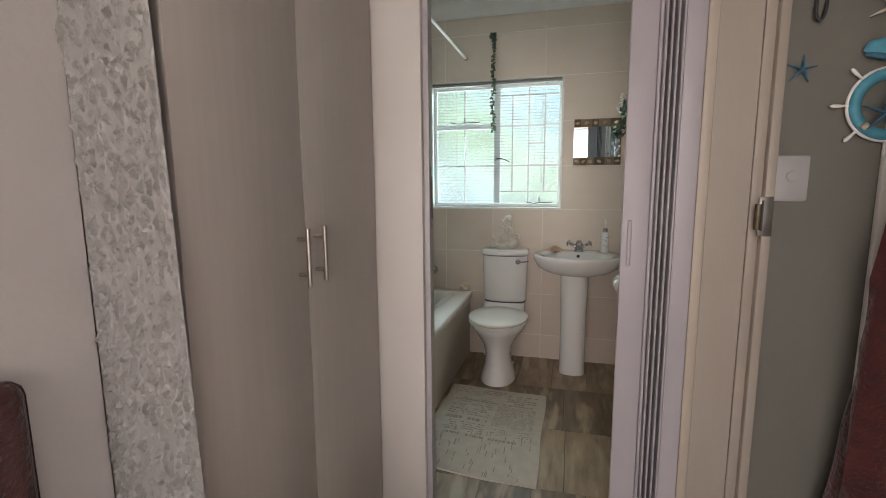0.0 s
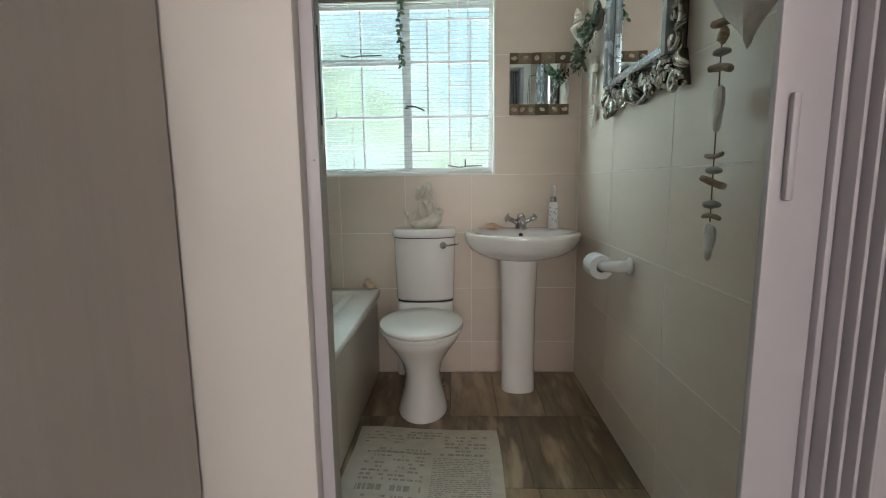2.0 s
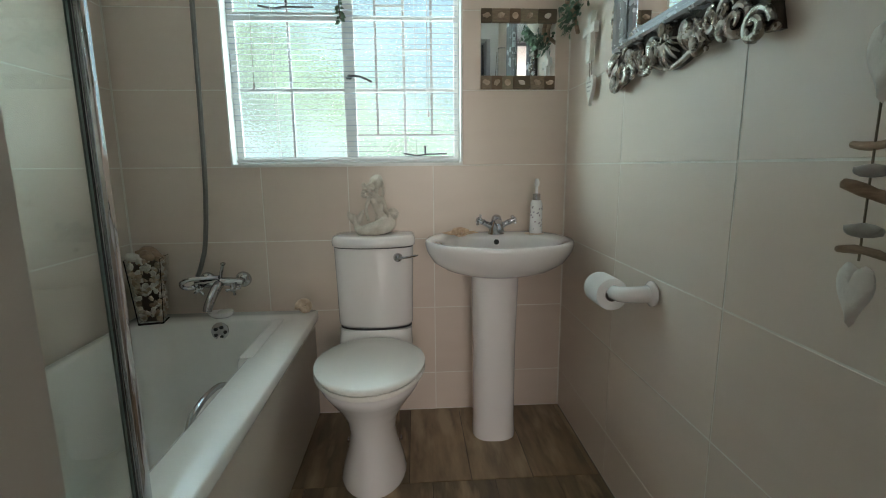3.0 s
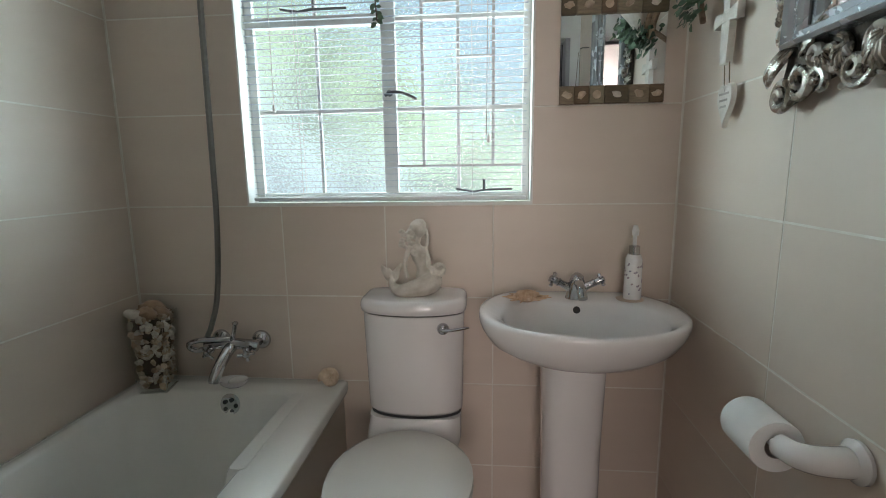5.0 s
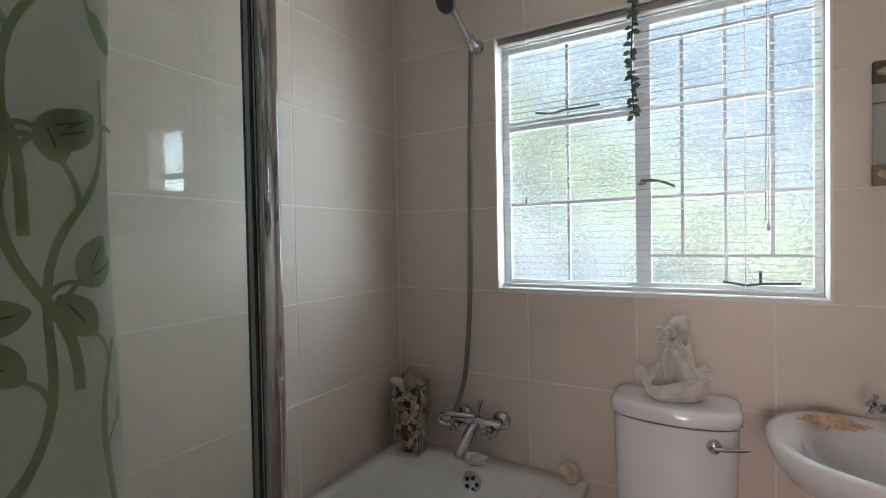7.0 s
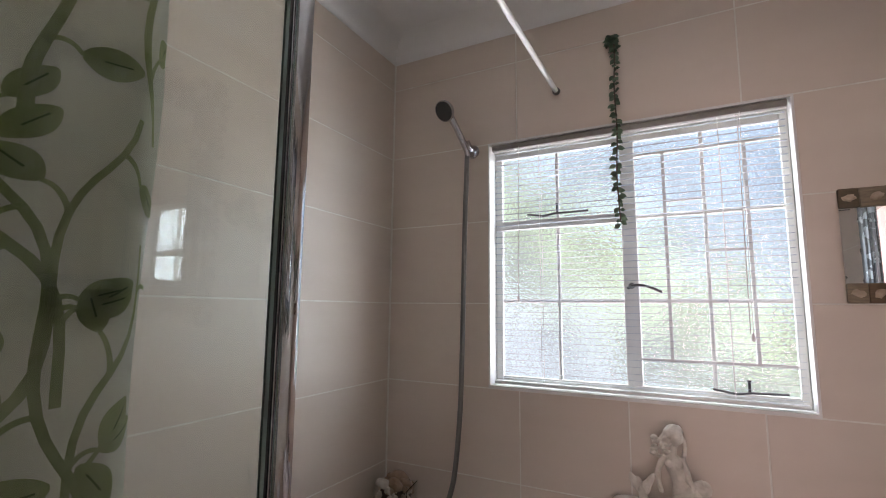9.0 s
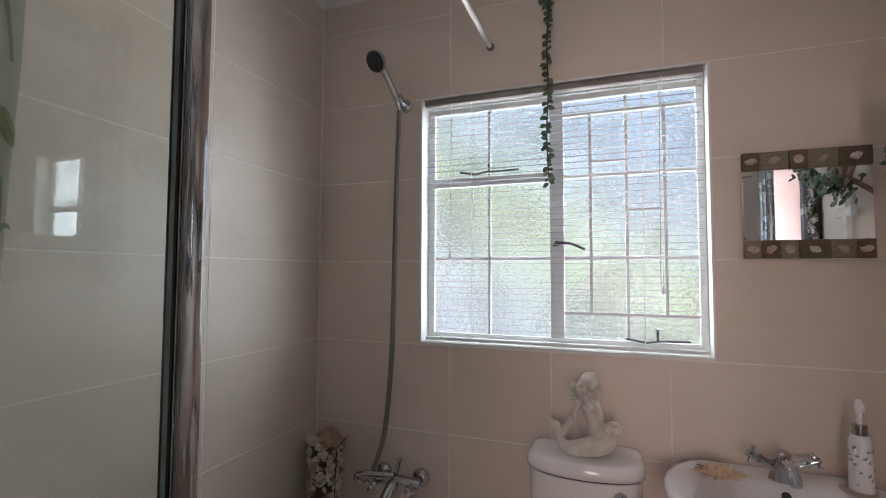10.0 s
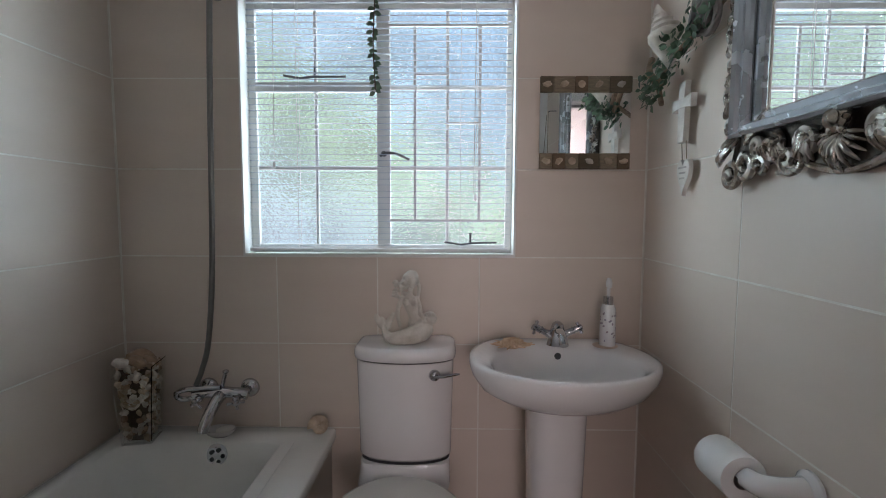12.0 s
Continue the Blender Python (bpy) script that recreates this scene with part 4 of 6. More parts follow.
part("lid_seam", rings([bowed(CY, 0.1565, 0.0925, 0.090, 0.7965, 6, 0.036), bowed(CY, 0.1565, 0.0925, 0.090, 0.8005, 6, 0.036)]), BLACK, wc, "dark seam below the lid")
part("cistern_lid", rings([bowed(CY, 0.162, 0.098, 0.092, 0.8005, 6, 0.036), bowed(CY, 0.166, 0.102, 0.094, 0.804, 6, 0.037), bowed(CY, 0.168, 0.104, 0.094, 0.818, 6, 0.037), bowed(CY, 0.166, 0.102, 0.093, 0.833, 6, 0.036), bowed(CY, 0.160, 0.096, 0.088, 0.841, 6, 0.035), bowed(CY, 0.150, 0.086, 0.078, 0.8435, 5, 0.033), bowed(CY, 0.07, 0.045, 0.04, 0.844, 3, 0.012)]), CERAMIC, wc, smooth=60)
lv = part("flush_lever", lathe([(0.017, 0), (0.019, 0.006), (0.015, 0.018), (0.010, 0.022)], (-0.728, -0.192, 0.760), (0.12, -1, 0), 18), CHROME, wc, "chrome flush lever")
part("lever_arm", tube([(-0.728, -0.214, 0.760), (-0.700, -0.216, 0.762), (-0.662, -0.213, 0.768), (-0.648, -0.211, 0.770)], 0.0078, 10, taper=[1.1, 0.9, 0.9, 0.5], flat=0.7), CHROME, lv)
for sx in (-1, 1):
    part("bolt_cap", lathe([(0.010, 0), (0.010, 0.005), (0.004, 0.008)], (TX + sx * 0.098, -0.37, 0.09), (sx, 0, 0.1), 12), CHROME, wc)
    part("hinge", tube([(TX + sx * 0.085, -0.245, 0.418), (TX + sx * 0.045, -0.245, 0.418)], 0.010, 10), SEATPLASTIC, wc)
waste = tube([(TX - 0.14, -0.02, 0.0), (TX - 0.14, -0.02, 0.20), (TX - 0.10, -0.06, 0.26)], 0.030, 14)
solo("waste_pipe", waste, PLASTIC, "short grey-white waste pipe behind the toilet", "pipe")

# mermaid ornament: plain modelled shape
st = bmesh.new()
SX, SY, SZ = -0.826, -0.105, 0.8435


def fp(x, z, y=0.0):
    return (SX + x, SY + y, SZ + z)


tail = smooth_path([fp(0.045, 0.062, 0.005), fp(0.058, 0.046, -0.012), fp(0.036, 0.034, -0.030), fp(-0.006, 0.024, -0.034), fp(-0.045, 0.018, -0.028), fp(-0.066, 0.030, -0.014), fp(-0.074, 0.056, -0.004)], 5)
tube(tail, 0.034, 14, st, taper=[0.85 + 0.15 * math.sin(math.pi * min(1, i / 12)) if i < 10 else max(0.24, 1.0 - 0.036 * (i - 8)) for i in range(len(tail))])
for x, z, rx, rz, tilt in ((-0.090, 0.066, 0.011, 0.032, -28), (-0.078, 0.060, 0.012, 0.026, -12), (-0.052, 0.074, 0.010, 0.030, 26), (-0.060, 0.060, 0.013, 0.022, 10)):
    blob(fp(x, z, -0.002), (rx, 0.007, rz), (0, tilt, 0), 2, 0.15, st)
torso = smooth_path([fp(0.034, 0.045), fp(0.030, 0.075), fp(0.024, 0.098), fp(0.016, 0.125), fp(0.012, 0.150), fp(0.014, 0.166), fp(0.018, 0.186)], 4)
tube(torso, 0.026, 14, st, taper=[1.25, 1.2, 1.15, 1.05, 0.95, 0.88, 0.84, 0.82, 0.84, 0.88, 0.93, 0.98, 1.02, 1.05, 1.06, 1.04, 0.95, 0.78, 0.55, 0.42, 0.36, 0.34, 0.34, 0.36, 0.4], flat=0.8)
for x in (0.002, 0.028):
    blob(fp(x, 0.136, -0.019), (0.011, 0.010, 0.011), (0, 0, 0), 2, 0.0, st)
blob(fp(0.024, 0.207, -0.006), (0.018, 0.021, 0.024), (0, 8, 0), 2, 0.08, st)
blob(fp(0.014, 0.218, 0.003), (0.027, 0.025, 0.020), (0, -18, 0), 3, 0.2, st)
blob(fp(0.000, 0.200, 0.006), (0.019, 0.021, 0.024), (0, 20, 0), 3, 0.3, st)
random.seed(31)
for k in range(26):
    blob(fp(-0.020 + random.uniform(-0.020, 0.022), 0.178 + random.uniform(-0.026, 0.026), random.uniform(-0.018, 0.012)), (0.0075, 0.0075, 0.0085), (0, random.uniform(0, 90), 0), 1, 0.4, st, k)
tube(smooth_path([fp(0.040, 0.206, 0.0), fp(0.044, 0.18, 0.0), fp(0.040, 0.150, 0.004)], 4), 0.006, 8, st)
tube(smooth_path([fp(-0.008, 0.152, 0.0), fp(-0.024, 0.120, -0.002), fp(-0.027, 0.088, -0.006), fp(-0.018, 0.055, -0.016)], 5), 0.0085, 8, st, taper=[1.1, 1.1, 1.05, 1.0, 1.0, 0.95, 0.9, 0.9, 0.85, 0.8, 0.8, 0.8, 0.78, 0.75, 0.75, 0.8])
tube(smooth_path([fp(0.036, 0.152, 0.0), fp(0.046, 0.120, -0.006), fp(0.052, 0.095, -0.016), fp(0.068, 0.084, -0.026)], 5), 0.0078, 8, st)
for k in range(12):
    a = 2 * math.pi * k / 12
    blob(fp(0.080 + 0.017 * math.cos(a), 0.084 + 0.017 * math.sin(a), -0.026 + 0.004 * math.sin(3 * a)), (0.009, 0.008, 0.009), (0, 0, 0), 1, 0.3, st, k)
blob(fp(0.080, 0.084, -0.026), (0.014, 0.009, 0.014), (0, 0, 0), 2, 0.2, st)
tube(smooth_path([fp(0.076, 0.070, -0.022), fp(0.066, 0.046, -0.020), fp(0.052, 0.028, -0.018)], 4), 0.010, 8, st)
blob(fp(0.020, 0.012, -0.006), (0.050, 0.030, 0.0125), (0, 0, 0), 3, 0.15, st)
fig = solo("mermaid_figurine", st, RESIN, "cream stone-look mermaid figurine seated on a shell, on the cistern", "figurine", smooth=70)
rm = fig.modifiers.new("remesh", "REMESH")
rm.mode, rm.voxel_size, rm.use_smooth_shade = "VOXEL", 0.0021, True

# ---- basin ----
BXC = -0.330
basin = thing("washbasin", (BXC, -0.23, 0), "white ceramic washbasin on a matching pedestal", "washbasin")


def brim(fx, fy, z, dy=0.0, n=40):
    out = []
    for i in range(n):
        a = 2 * math.pi * i / n
        c, s = math.cos(a), math.sin(a)
        y = s * (0.228 if s > 0 else 0.225) * fy
        out.append((BXC + 0.289 * fx * c * (1 + (0.06 * s if s > 0 else 0)), -0.236 + dy + (y if s <= 0 else min(y * 1.25, 0.228 * fy)), z))
    return out


part("bowl", rings([
    brim(0.34, 0.42, 0.692, 0.02), brim(0.52, 0.56, 0.699, 0.015), brim(0.74, 0.76, 0.719, 0.01), brim(0.90, 0.90, 0.750, 0.004), brim(0.98, 0.975, 0.790),
    brim(1.0, 1.0, 0.812), brim(1.0, 1.0, 0.824), brim(0.985, 0.985, 0.832), brim(0.94, 0.95, 0.833),
    brim(0.80, 0.78, 0.829, -0.048), brim(0.765, 0.735, 0.818, -0.05), brim(0.72, 0.66, 0.785, -0.05), brim(0.58, 0.52, 0.748, -0.048), brim(0.32, 0.30, 0.728, -0.045), brim(0.08, 0.08, 0.723, -0.045)]), CERAMIC, basin, smooth=70)
part("pedestal", rings([oval(BXC - 0.012, -0.20, 0.088, 0.085, 0.13, 0.0, p=2.6), oval(BXC - 0.012, -0.20, 0.088, 0.085, 0.13, 0.02, p=2.6), oval(BXC - 0.012, -0.20, 0.085, 0.083, 0.13, 0.10, p=2.6), oval(BXC - 0.012, -0.20, 0.086, 0.084, 0.13, 0.40, p=2.6), oval(BXC - 0.012, -0.20, 0.094, 0.095, 0.13, 0.712, p=2.6)]), CERAMIC, basin, smooth=60)
part("overflow_hole", lathe([(0.011, 0), (0.011, 0.003)], (-0.322, -0.1265, 0.803), (0, -1, 0.45), 16), BLACK, basin)
part("waste", lathe([(0.03, 0), (0.03, 0.003), (0.02, 0.004)], (BXC, -0.28, 0.724), (0, 0, 1), 20), CHROME, basin)

tap = thing("basin_mixer", (-0.318, -0.09, 0.832), "chrome basin mixer tap with two cross handles", "tap")
part("base", rings([oval(-0.318, -0.09, 0.034, 0.03, 0.026, 0.832, 24), oval(-0.318, -0.09, 0.032, 0.03, 0.026, 0.838, 24), oval(-0.318, -0.09, 0.027, 0.028, 0.022, 0.862, 24), oval(-0.318, -0.095, 0.024, 0.03, 0.02, 0.885, 24), oval(-0.318, -0.10, 0.018, 0.028, 0.018, 0.906, 24), oval(-0.318, -0.10, 0.008, 0.014, 0.01, 0.914, 24)]), CHROME, tap, smooth=60)
part("spout", tube(smooth_path([(-0.318, -0.105, 0.885), (-0.318, -0.14, 0.886), (-0.318, -0.175, 0.874), (-0.318, -0.192, 0.856)], 5), 0.014, 12), CHROME, tap)
for sx in (-1, 1):
    ax = Vector((sx * 0.86, -0.1, 0.42)).normalized()
    b0 = Vector((-0.318 + sx * 0.018, -0.09, 0.865))
    q = Vector((0, 0, 1)).rotation_difference(ax)
    part("arm", lathe([(0.016, 0), (0.012, 0.02), (0.011, 0.035), (0.014, 0.042)], b0, ax, 14), CHROME, tap)
    h = part("handle", lathe([(0.009, 0.040), (0.012, 0.05), (0.008, 0.062), (0.011, 0.07), (0.004, 0.074)], b0, ax, 14), CHROME, tap)
    for k in range(4):
        d = q @ Vector((math.cos(k * math.pi / 2 + 0.5), math.sin(k * math.pi / 2 + 0.5), 0))
        c = b0 + ax * 0.062
        part("spoke", tube([c, c + d * 0.014, c + d * 0.022, c + d * 0.025], 0.0052, 8, taper=[0.7, 0.8, 1.25, 0.6]), CHROME, h)

disp = thing("soap_dispenser", (-0.150, -0.095, 0.832), "slim clear soap bottle with floral print and white pump", "soap dispenser")
BOTTLE = mat("pearly_clear_bottle", (0.84, 0.83, 0.82), 0.2, dark=(0.78, 0.77, 0.76))
part("bottle", rings([oval(-0.150, -0.095, 0.026, 0.026, 0.026, 0.8335, 24), oval(-0.150, -0.095, 0.0268, 0.0268, 0.0268, 0.84, 24), oval(-0.150, -0.095, 0.0245, 0.0245, 0.0245, 0.958, 24), oval(-0.150, -0.095, 0.019, 0.019, 0.019, 0.972, 24)]), BOTTLE, disp)
part("collar", lathe([(0.0160, 0.972), (0.0160, 0.998), (0.008, 1.0)], (-0.150, -0.095, 0), (0, 0, 1), 16), CHROME, disp)
part("pump", tube([(-0.150, -0.095, 0.998), (-0.150, -0.095, 1.034)], 0.006, 10), PLASTIC, disp)
part("nozzle", rings([oval(-0.150, -0.097, 0.009, 0.014, 0.009, 1.030, 16), oval(-0.150, -0.097, 0.0100, 0.018, 0.009, 1.045, 16), oval(-0.150, -0.095, 0.006, 0.008, 0.007, 1.060, 16)]), PLASTIC, disp)
FLOWER = mat("grey_blue_floral_print", (0.30, 0.33, 0.42), 0.6, dark=(0.42, 0.30, 0.28), scale=60)
random.seed(3)
for k in range(26):
    a, z = random.uniform(math.pi, 2 * math.pi), random.uniform(0.85, 0.945)
    part("printed_flower", blob((-0.150 + 0.0257 * math.cos(a), -0.095 + 0.0257 * math.sin(a), z), (0.0034, 0.0012, 0.0045), (0, random.uniform(0, 90), math.degrees(a) + 90), 1, 0.4, seed=k), FLOWER, disp)
solo("soap_ring", lathe([(0.040, 0.8322), (0.041, 0.8335), (0.036, 0.8345), (0.01, 0.8345)], (-0.158, -0.10, 0), (0, 0, 1), 20), mat("tan_soap_residue", (0.60, 0.46, 0.36), 0.5), "tan coaster ring below the soap bottle", "coaster")

ORANGE = mat("orange_cream_shell", (0.72, 0.53, 0.36), 0.55, dark=(0.40, 0.22, 0.12), scale=70, fine=0.001, fine_scale=200)
sf = thing("spiny_shell", (-0.475, -0.135, 0.832), "orange-cream spiny seashell lying on the basin rim", "shell")
part("shell_body", blob((-0.475, -0.135, 0.849), (0.040, 0.026, 0.018), (6, 4, 10), 3, 0.3), ORANGE, sf)
random.seed(8)
for k in range(17):
    a = 2 * math.pi * k / 17
    c = Vector((-0.475 + 0.036 * math.cos(a), -0.135 + 0.022 * math.sin(a), 0.845))
    d = Vector((math.cos(a), math.sin(a) * 0.7, random.uniform(-0.1, 0.35))).normalized()
    part("spine", tube([c, c + d * 0.014, c + d * random.uniform(0.026, 0.040)], 0.0062, 6, taper=[1, 0.7, 0.2]), ORANGE, sf)

# ---- toilet roll ----
rollh = thing("toilet_roll_holder", (-0.0, -0.80, 0.775), "white ceramic wall toilet roll holder", "toilet roll holder")
part("mount", lathe([(0.036, 0), (0.036, 0.006), (0.030, 0.012), (0.026, 0.016)], (-0.0005, -0.795, 0.758), (-1, 0, 0), 24), CERAMIC, rollh)
part("arm", tube(smooth_path([(-0.008, -0.797, 0.757), (-0.055, -0.792, 0.755), (-0.080, -0.772, 0.752), (-0.088, -0.742, 0.750)], 5), 0.024, 14, taper=[1.05 - 0.012 * i for i in range(16)]), CERAMIC, rollh)
part("spindle", tube([(-0.088, -0.745, 0.750), (-0.088, -0.628, 0.748)], 0.012, 12), PLASTIC, rollh)
roll = thing("toilet_roll", (-0.088, -0.68, 0.752), "white toilet paper roll on the holder", "toilet roll")
part("paper", lathe([(0.021, 0), (0.047, 0.0), (0.048, 0.003), (0.048, 0.099), (0.047, 0.102), (0.021, 0.102)], (-0.088, -0.735, 0.741), (0, 1, -0.02), 32, False), PAPER, roll)
part("core", lathe([(0.0205, 0), (0.0215, 0.0), (0.0215, 0.102), (0.0205, 0.102)], (-0.088, -0.735, 0.741), (0, 1, -0.02), 24, False), CARD, roll)

# ---- rug ----
RUGM = mat("pale_cotton_rug", (0.62, 0.56, 0.475), 0.95, dark=(0.51, 0.455, 0.38), scale=18, fine=0.0015, fine_scale=500)
RUGINK = mat("faded_grey_newsprint", (0.27, 0.245, 0.21), 0.95, dark=(0.42, 0.375, 0.315), scale=60)
rug = thing("bath_mat", (-0.79, -1.1, 0), "pale cotton bath mat printed with faded newsprint", "rug")
U = Vector((0.598, -0.042, 0)).normalized()
Wd = Vector((-0.002, -0.886, 0)).normalized()
R0 = Vector((-1.087, -0.622, 0.003))
rb = bmesh.new()
NX, NZ = 40, 56
lo, hi = [], []


def rug_at(u, w, h=0.0):
    p = R0 + U * (u * 0.597) + Wd * (w * 0.90)
    return Vector((p.x + 0.004 * math.sin(w * 9), p.y + 0.005 * math.sin(u * 8), 0.008 + 0.003 * noise.noise(Vector((u * 3.5, w * 4.5, 0.3))) + h))


top = [[rb.verts.new(rug_at(i / NX, j / NZ)) for j in range(NZ + 1)] for i in range(NX + 1)]
for i in range(NX):
    for j in range(NZ):
        rb.faces.new((top[i][j], top[i + 1][j], top[i + 1][j + 1], top[i][j + 1]))
edge = [top[i][0] for i in range(NX + 1)] + [top[NX][j] for j in range(1, NZ + 1)] + [top[i][NZ] for i in range(NX - 1, -1, -1)] + [top[0][j] for j in range(NZ - 1, 0, -1)]
low = [rb.verts.new((v.co.x, v.co.y, 0.001)) for v in edge]
for k in range(len(edge)):
    n = (k + 1) % len(edge)
    rb.faces.new((edge[k], edge[n], low[n], low[k]))
part("cloth", rb, RUGM, rug, smooth=60)
random.seed(21)


def print_block(u0, u1, w0, w1, rows, cover, tall):
    ink = bmesh.new()
    for r in range(rows):
        w = w0 + (w1 - w0) * (r + 0.5) / rows
        u = u0
        hh = tall * (w1 - w0) / rows
        while u < u1:
            ln = random.uniform(0.008, 0.045)
            if random.random() < cover:
                a, b = rug_at(u, w - hh / 2, 0.0018), rug_at(min(u + ln, u1), w - hh / 2, 0.0018)
                c, d = rug_at(min(u + ln, u1), w + hh / 2, 0.0018), rug_at(u, w + hh / 2, 0.0018)
                ink.faces.new([ink.verts.new(p) for p in (a, b, c, d)])
            u += ln + random.uniform(0.006, 0.012)
    tagged(part("newsprint", ink, RUGINK, rug, "rows of faded unreadable print"), kind="stuff")


print_block(0.55, 0.92, 0.24, 0.50, 22, 0.85, 0.45)
print_block(0.10, 0.50, 0.18, 0.42, 9, 0.6, 0.5)
print_block(0.35, 0.60, 0.03, 0.10, 3, 0.8, 0.6)
print_block(0.12, 0.5, 0.5, 0.62, 5, 0.7, 0.5)
print_block(0.62, 0.92, 0.06, 0.20, 5, 0.5, 0.5)
print_block(0.06, 0.33, 0.04, 0.15, 4, 0.5, 0.35)
print_block(0.56, 0.90, 0.52, 0.60, 4, 0.6, 0.4)
print_block(0.12, 0.88, 0.205, 0.225, 1, 0.9, 0.8)
print_block(0.10, 0.50, 0.44, 0.48, 1, 0.8, 0.9)
print_block(0.15, 0.80, 0.635, 0.66, 1, 0.85, 0.9)
ink = bmesh.new()
for k in range(60):
    u, w = random.uniform(0.08, 0.92), random.uniform(0.55, 0.96)
    ln = random.uniform(0.02, 0.07)
    ink.faces.new([ink.verts.new(rug_at(*p, 0.0018)) for p in ((u, w), (u + 0.008, w), (u + 0.008, min(w + ln, 0.99)), (u, min(w + ln, 0.99)))])
tagged(part("newsprint", ink, RUGINK, rug, "short upright bars of faded print"), kind="stuff")

# ---- small mirror ----
ML, MR, MB, MT = -0.375, -0.064, 1.427, 1.738
sm = thing("small_mirror", (-0.22, 0, MB), "small square mirror with reclaimed wood strips and shells", "mirror")
part("backing", box(ML + 0.004, MR - 0.004, -0.006, -0.001, MB + 0.004, MT - 0.004), DRIFT, sm)
part("mirror_glass", box(ML, MR, -0.011, -0.006, MB + 0.052, MT - 0.052, 0.001, 1), MIRROR, sm)
woods = [mat("reclaimed_wood_" + n, c, 0.75, dark=tuple(v * 0.6 for v in c), scale=40, stretch=(1, 1, 5), fine=0.0006, fine_scale=180) for n, c in (("tan", (0.30, 0.235, 0.16)), ("brown", (0.15, 0.115, 0.07)), ("grey", (0.31, 0.265, 0.18)), ("red", (0.20, 0.135, 0.08)))]
random.seed(4)
for z0 in (MB, MT - 0.053):
    x = ML
    k = 0
    while x < MR - 0.01:
        w = min(random.choice((0.045, 0.06, 0.072)), MR - x)
        if MR - x - w < 0.03:
            w = MR - x
        slat = part("wood_strip", box(x + 0.0006, x + w - 0.0006, -0.018 - random.uniform(0, 0.002), -0.006, z0, z0 + 0.053, 0.0015, 1), woods[(k * 3 + (z0 > 1.6)) % 4], sm)
        if k != 2:
            part("shell", blob((x + w / 2, -0.021, z0 + 0.026), (0.015, 0.006, 0.010), (0, random.uniform(-40, 40), 0), 2, 0.5, seed=k + z0), random.choice((PALESHELL, SHELL)), slat)
        else:
            part("shell", lathe([(0.013, 0), (0.012, 0.004), (0.003, 0.004)], (x + w / 2, -0.019, z0 + 0.026), (0, -1, 0), 14), SHELL, slat)
        x += w
        k += 1

# ---- ornate mirror ----
OY0, OY1, OZ0, OZ1 = -1.185, -0.505, 1.325, 2.245
om = thing("ornate_mirror", (0, (OY0 + OY1) / 2, OZ0), "tall wall mirror in an ornate carved antique-silver frame", "mirror")
IY0, IY1, IZ0, IZ1 = -1.115, -0.555, 1.445, 2.135
part("mirror_glass", box(-0.022, -0.016, IY0 + 0.075, IY1 - 0.075, IZ0 + 0.0435, IZ1 - 0.0435), MIRROR, om)
part("backing", box(-0.016, -0.001, IY0, IY1, IZ0, IZ1), PALEWOOD, om)
prof = [(0.0, 0.012), (0.0, 0.050), (0.010, 0.056), (0.018, 0.050), (0.022, 0.043), (0.036, 0.046), (0.044, 0.040), (0.050, 0.030), (0.068, 0.034), (0.076, 0.027), (0.076, 0.012)]

SV = 0.58


def moulding(y0, y1, z0, z1, which):
    """One mitred side of the inner moulding."""
    loops = []
    for e in (0, 1):
        lp = []
        for d, h in prof:
            if which == "left":
                p = (-h, y1 - d, (z0 + d * SV) if e == 0 else (z1 - d * SV))
            elif which == "right":
                p = (-h, y0 + d, (z0 + d * SV) if e == 0 else (z1 - d * SV))
            elif which == "bottom":
                p = (-h, (y0 + d) if e == 0 else (y1 - d), z0 + d * SV)
            else:
                p = (-h, (y0 + d) if e == 0 else (y1 - d), z1 - d * SV)
            lp.append(p)
        loops.append(lp)
    return rings(loops)


for w in ("left", "right", "bottom", "top"):
    part("moulding", moulding(IY0, IY1, IZ0, IZ1, w), SILVERWOOD, om, "blue-grey silver stepped moulding", smooth=20)


for y0, y1, z0, z1 in ((IY0 + 0.047, IY0 + 0.053, IZ0 + 0.03, IZ1 - 0.03), (IY1 - 0.053, IY1 - 0.047, IZ0 + 0.03, IZ1 - 0.03)):
    part("sight_line", box(-0.0335, -0.020, y0, y1, z0, z1), BLACK, om, "dark line inside the moulding")


def scroll(cy, cz, r, start, turns, hand, depth=0.034, thick=0.012):
    """A spiral volute with a tail, standing proud of the frame."""
    pts, tp = [], []
    n = int(22 * turns) + 6
    for i in range(n):
        f = i / (n - 1)
        a = radians(start) + hand * turns * 2 * math.pi * f
        rr = r * (1 - 0.80 * f)
        pts.append((-depth - 0.012 * f, cy + rr * math.cos(a), cz + rr * math.sin(a)))
        tp.append(0.55 + 0.65 * math.sin(math.pi * min(1, 0.15 + f * 0.8)))
    return tube(pts, thick, 8, taper=tp)


def acanthus(cy, cz, ang, ln, spread, n=5, depth=0.03):
    made = bmesh.new()
    n += 2
    for k in range(n):
        a = radians(ang + spread * (k - (n - 1) / 2) / max(1, n - 1))
        l2 = ln * (1 - 0.10 * abs(k - (n - 1) / 2))
        pts = [(-depth - 0.018 * math.sin(math.pi * f), cy + l2 * f * math.cos(a), cz + l2 * f * math.sin(a)) for f in (0, 0.2, 0.45, 0.7, 0.9, 1.0)]
        tube(pts, ln * 0.062, 7, made, taper=[0.5, 0.8, 1.0, 1.1, 0.8, 0.3])
    return made


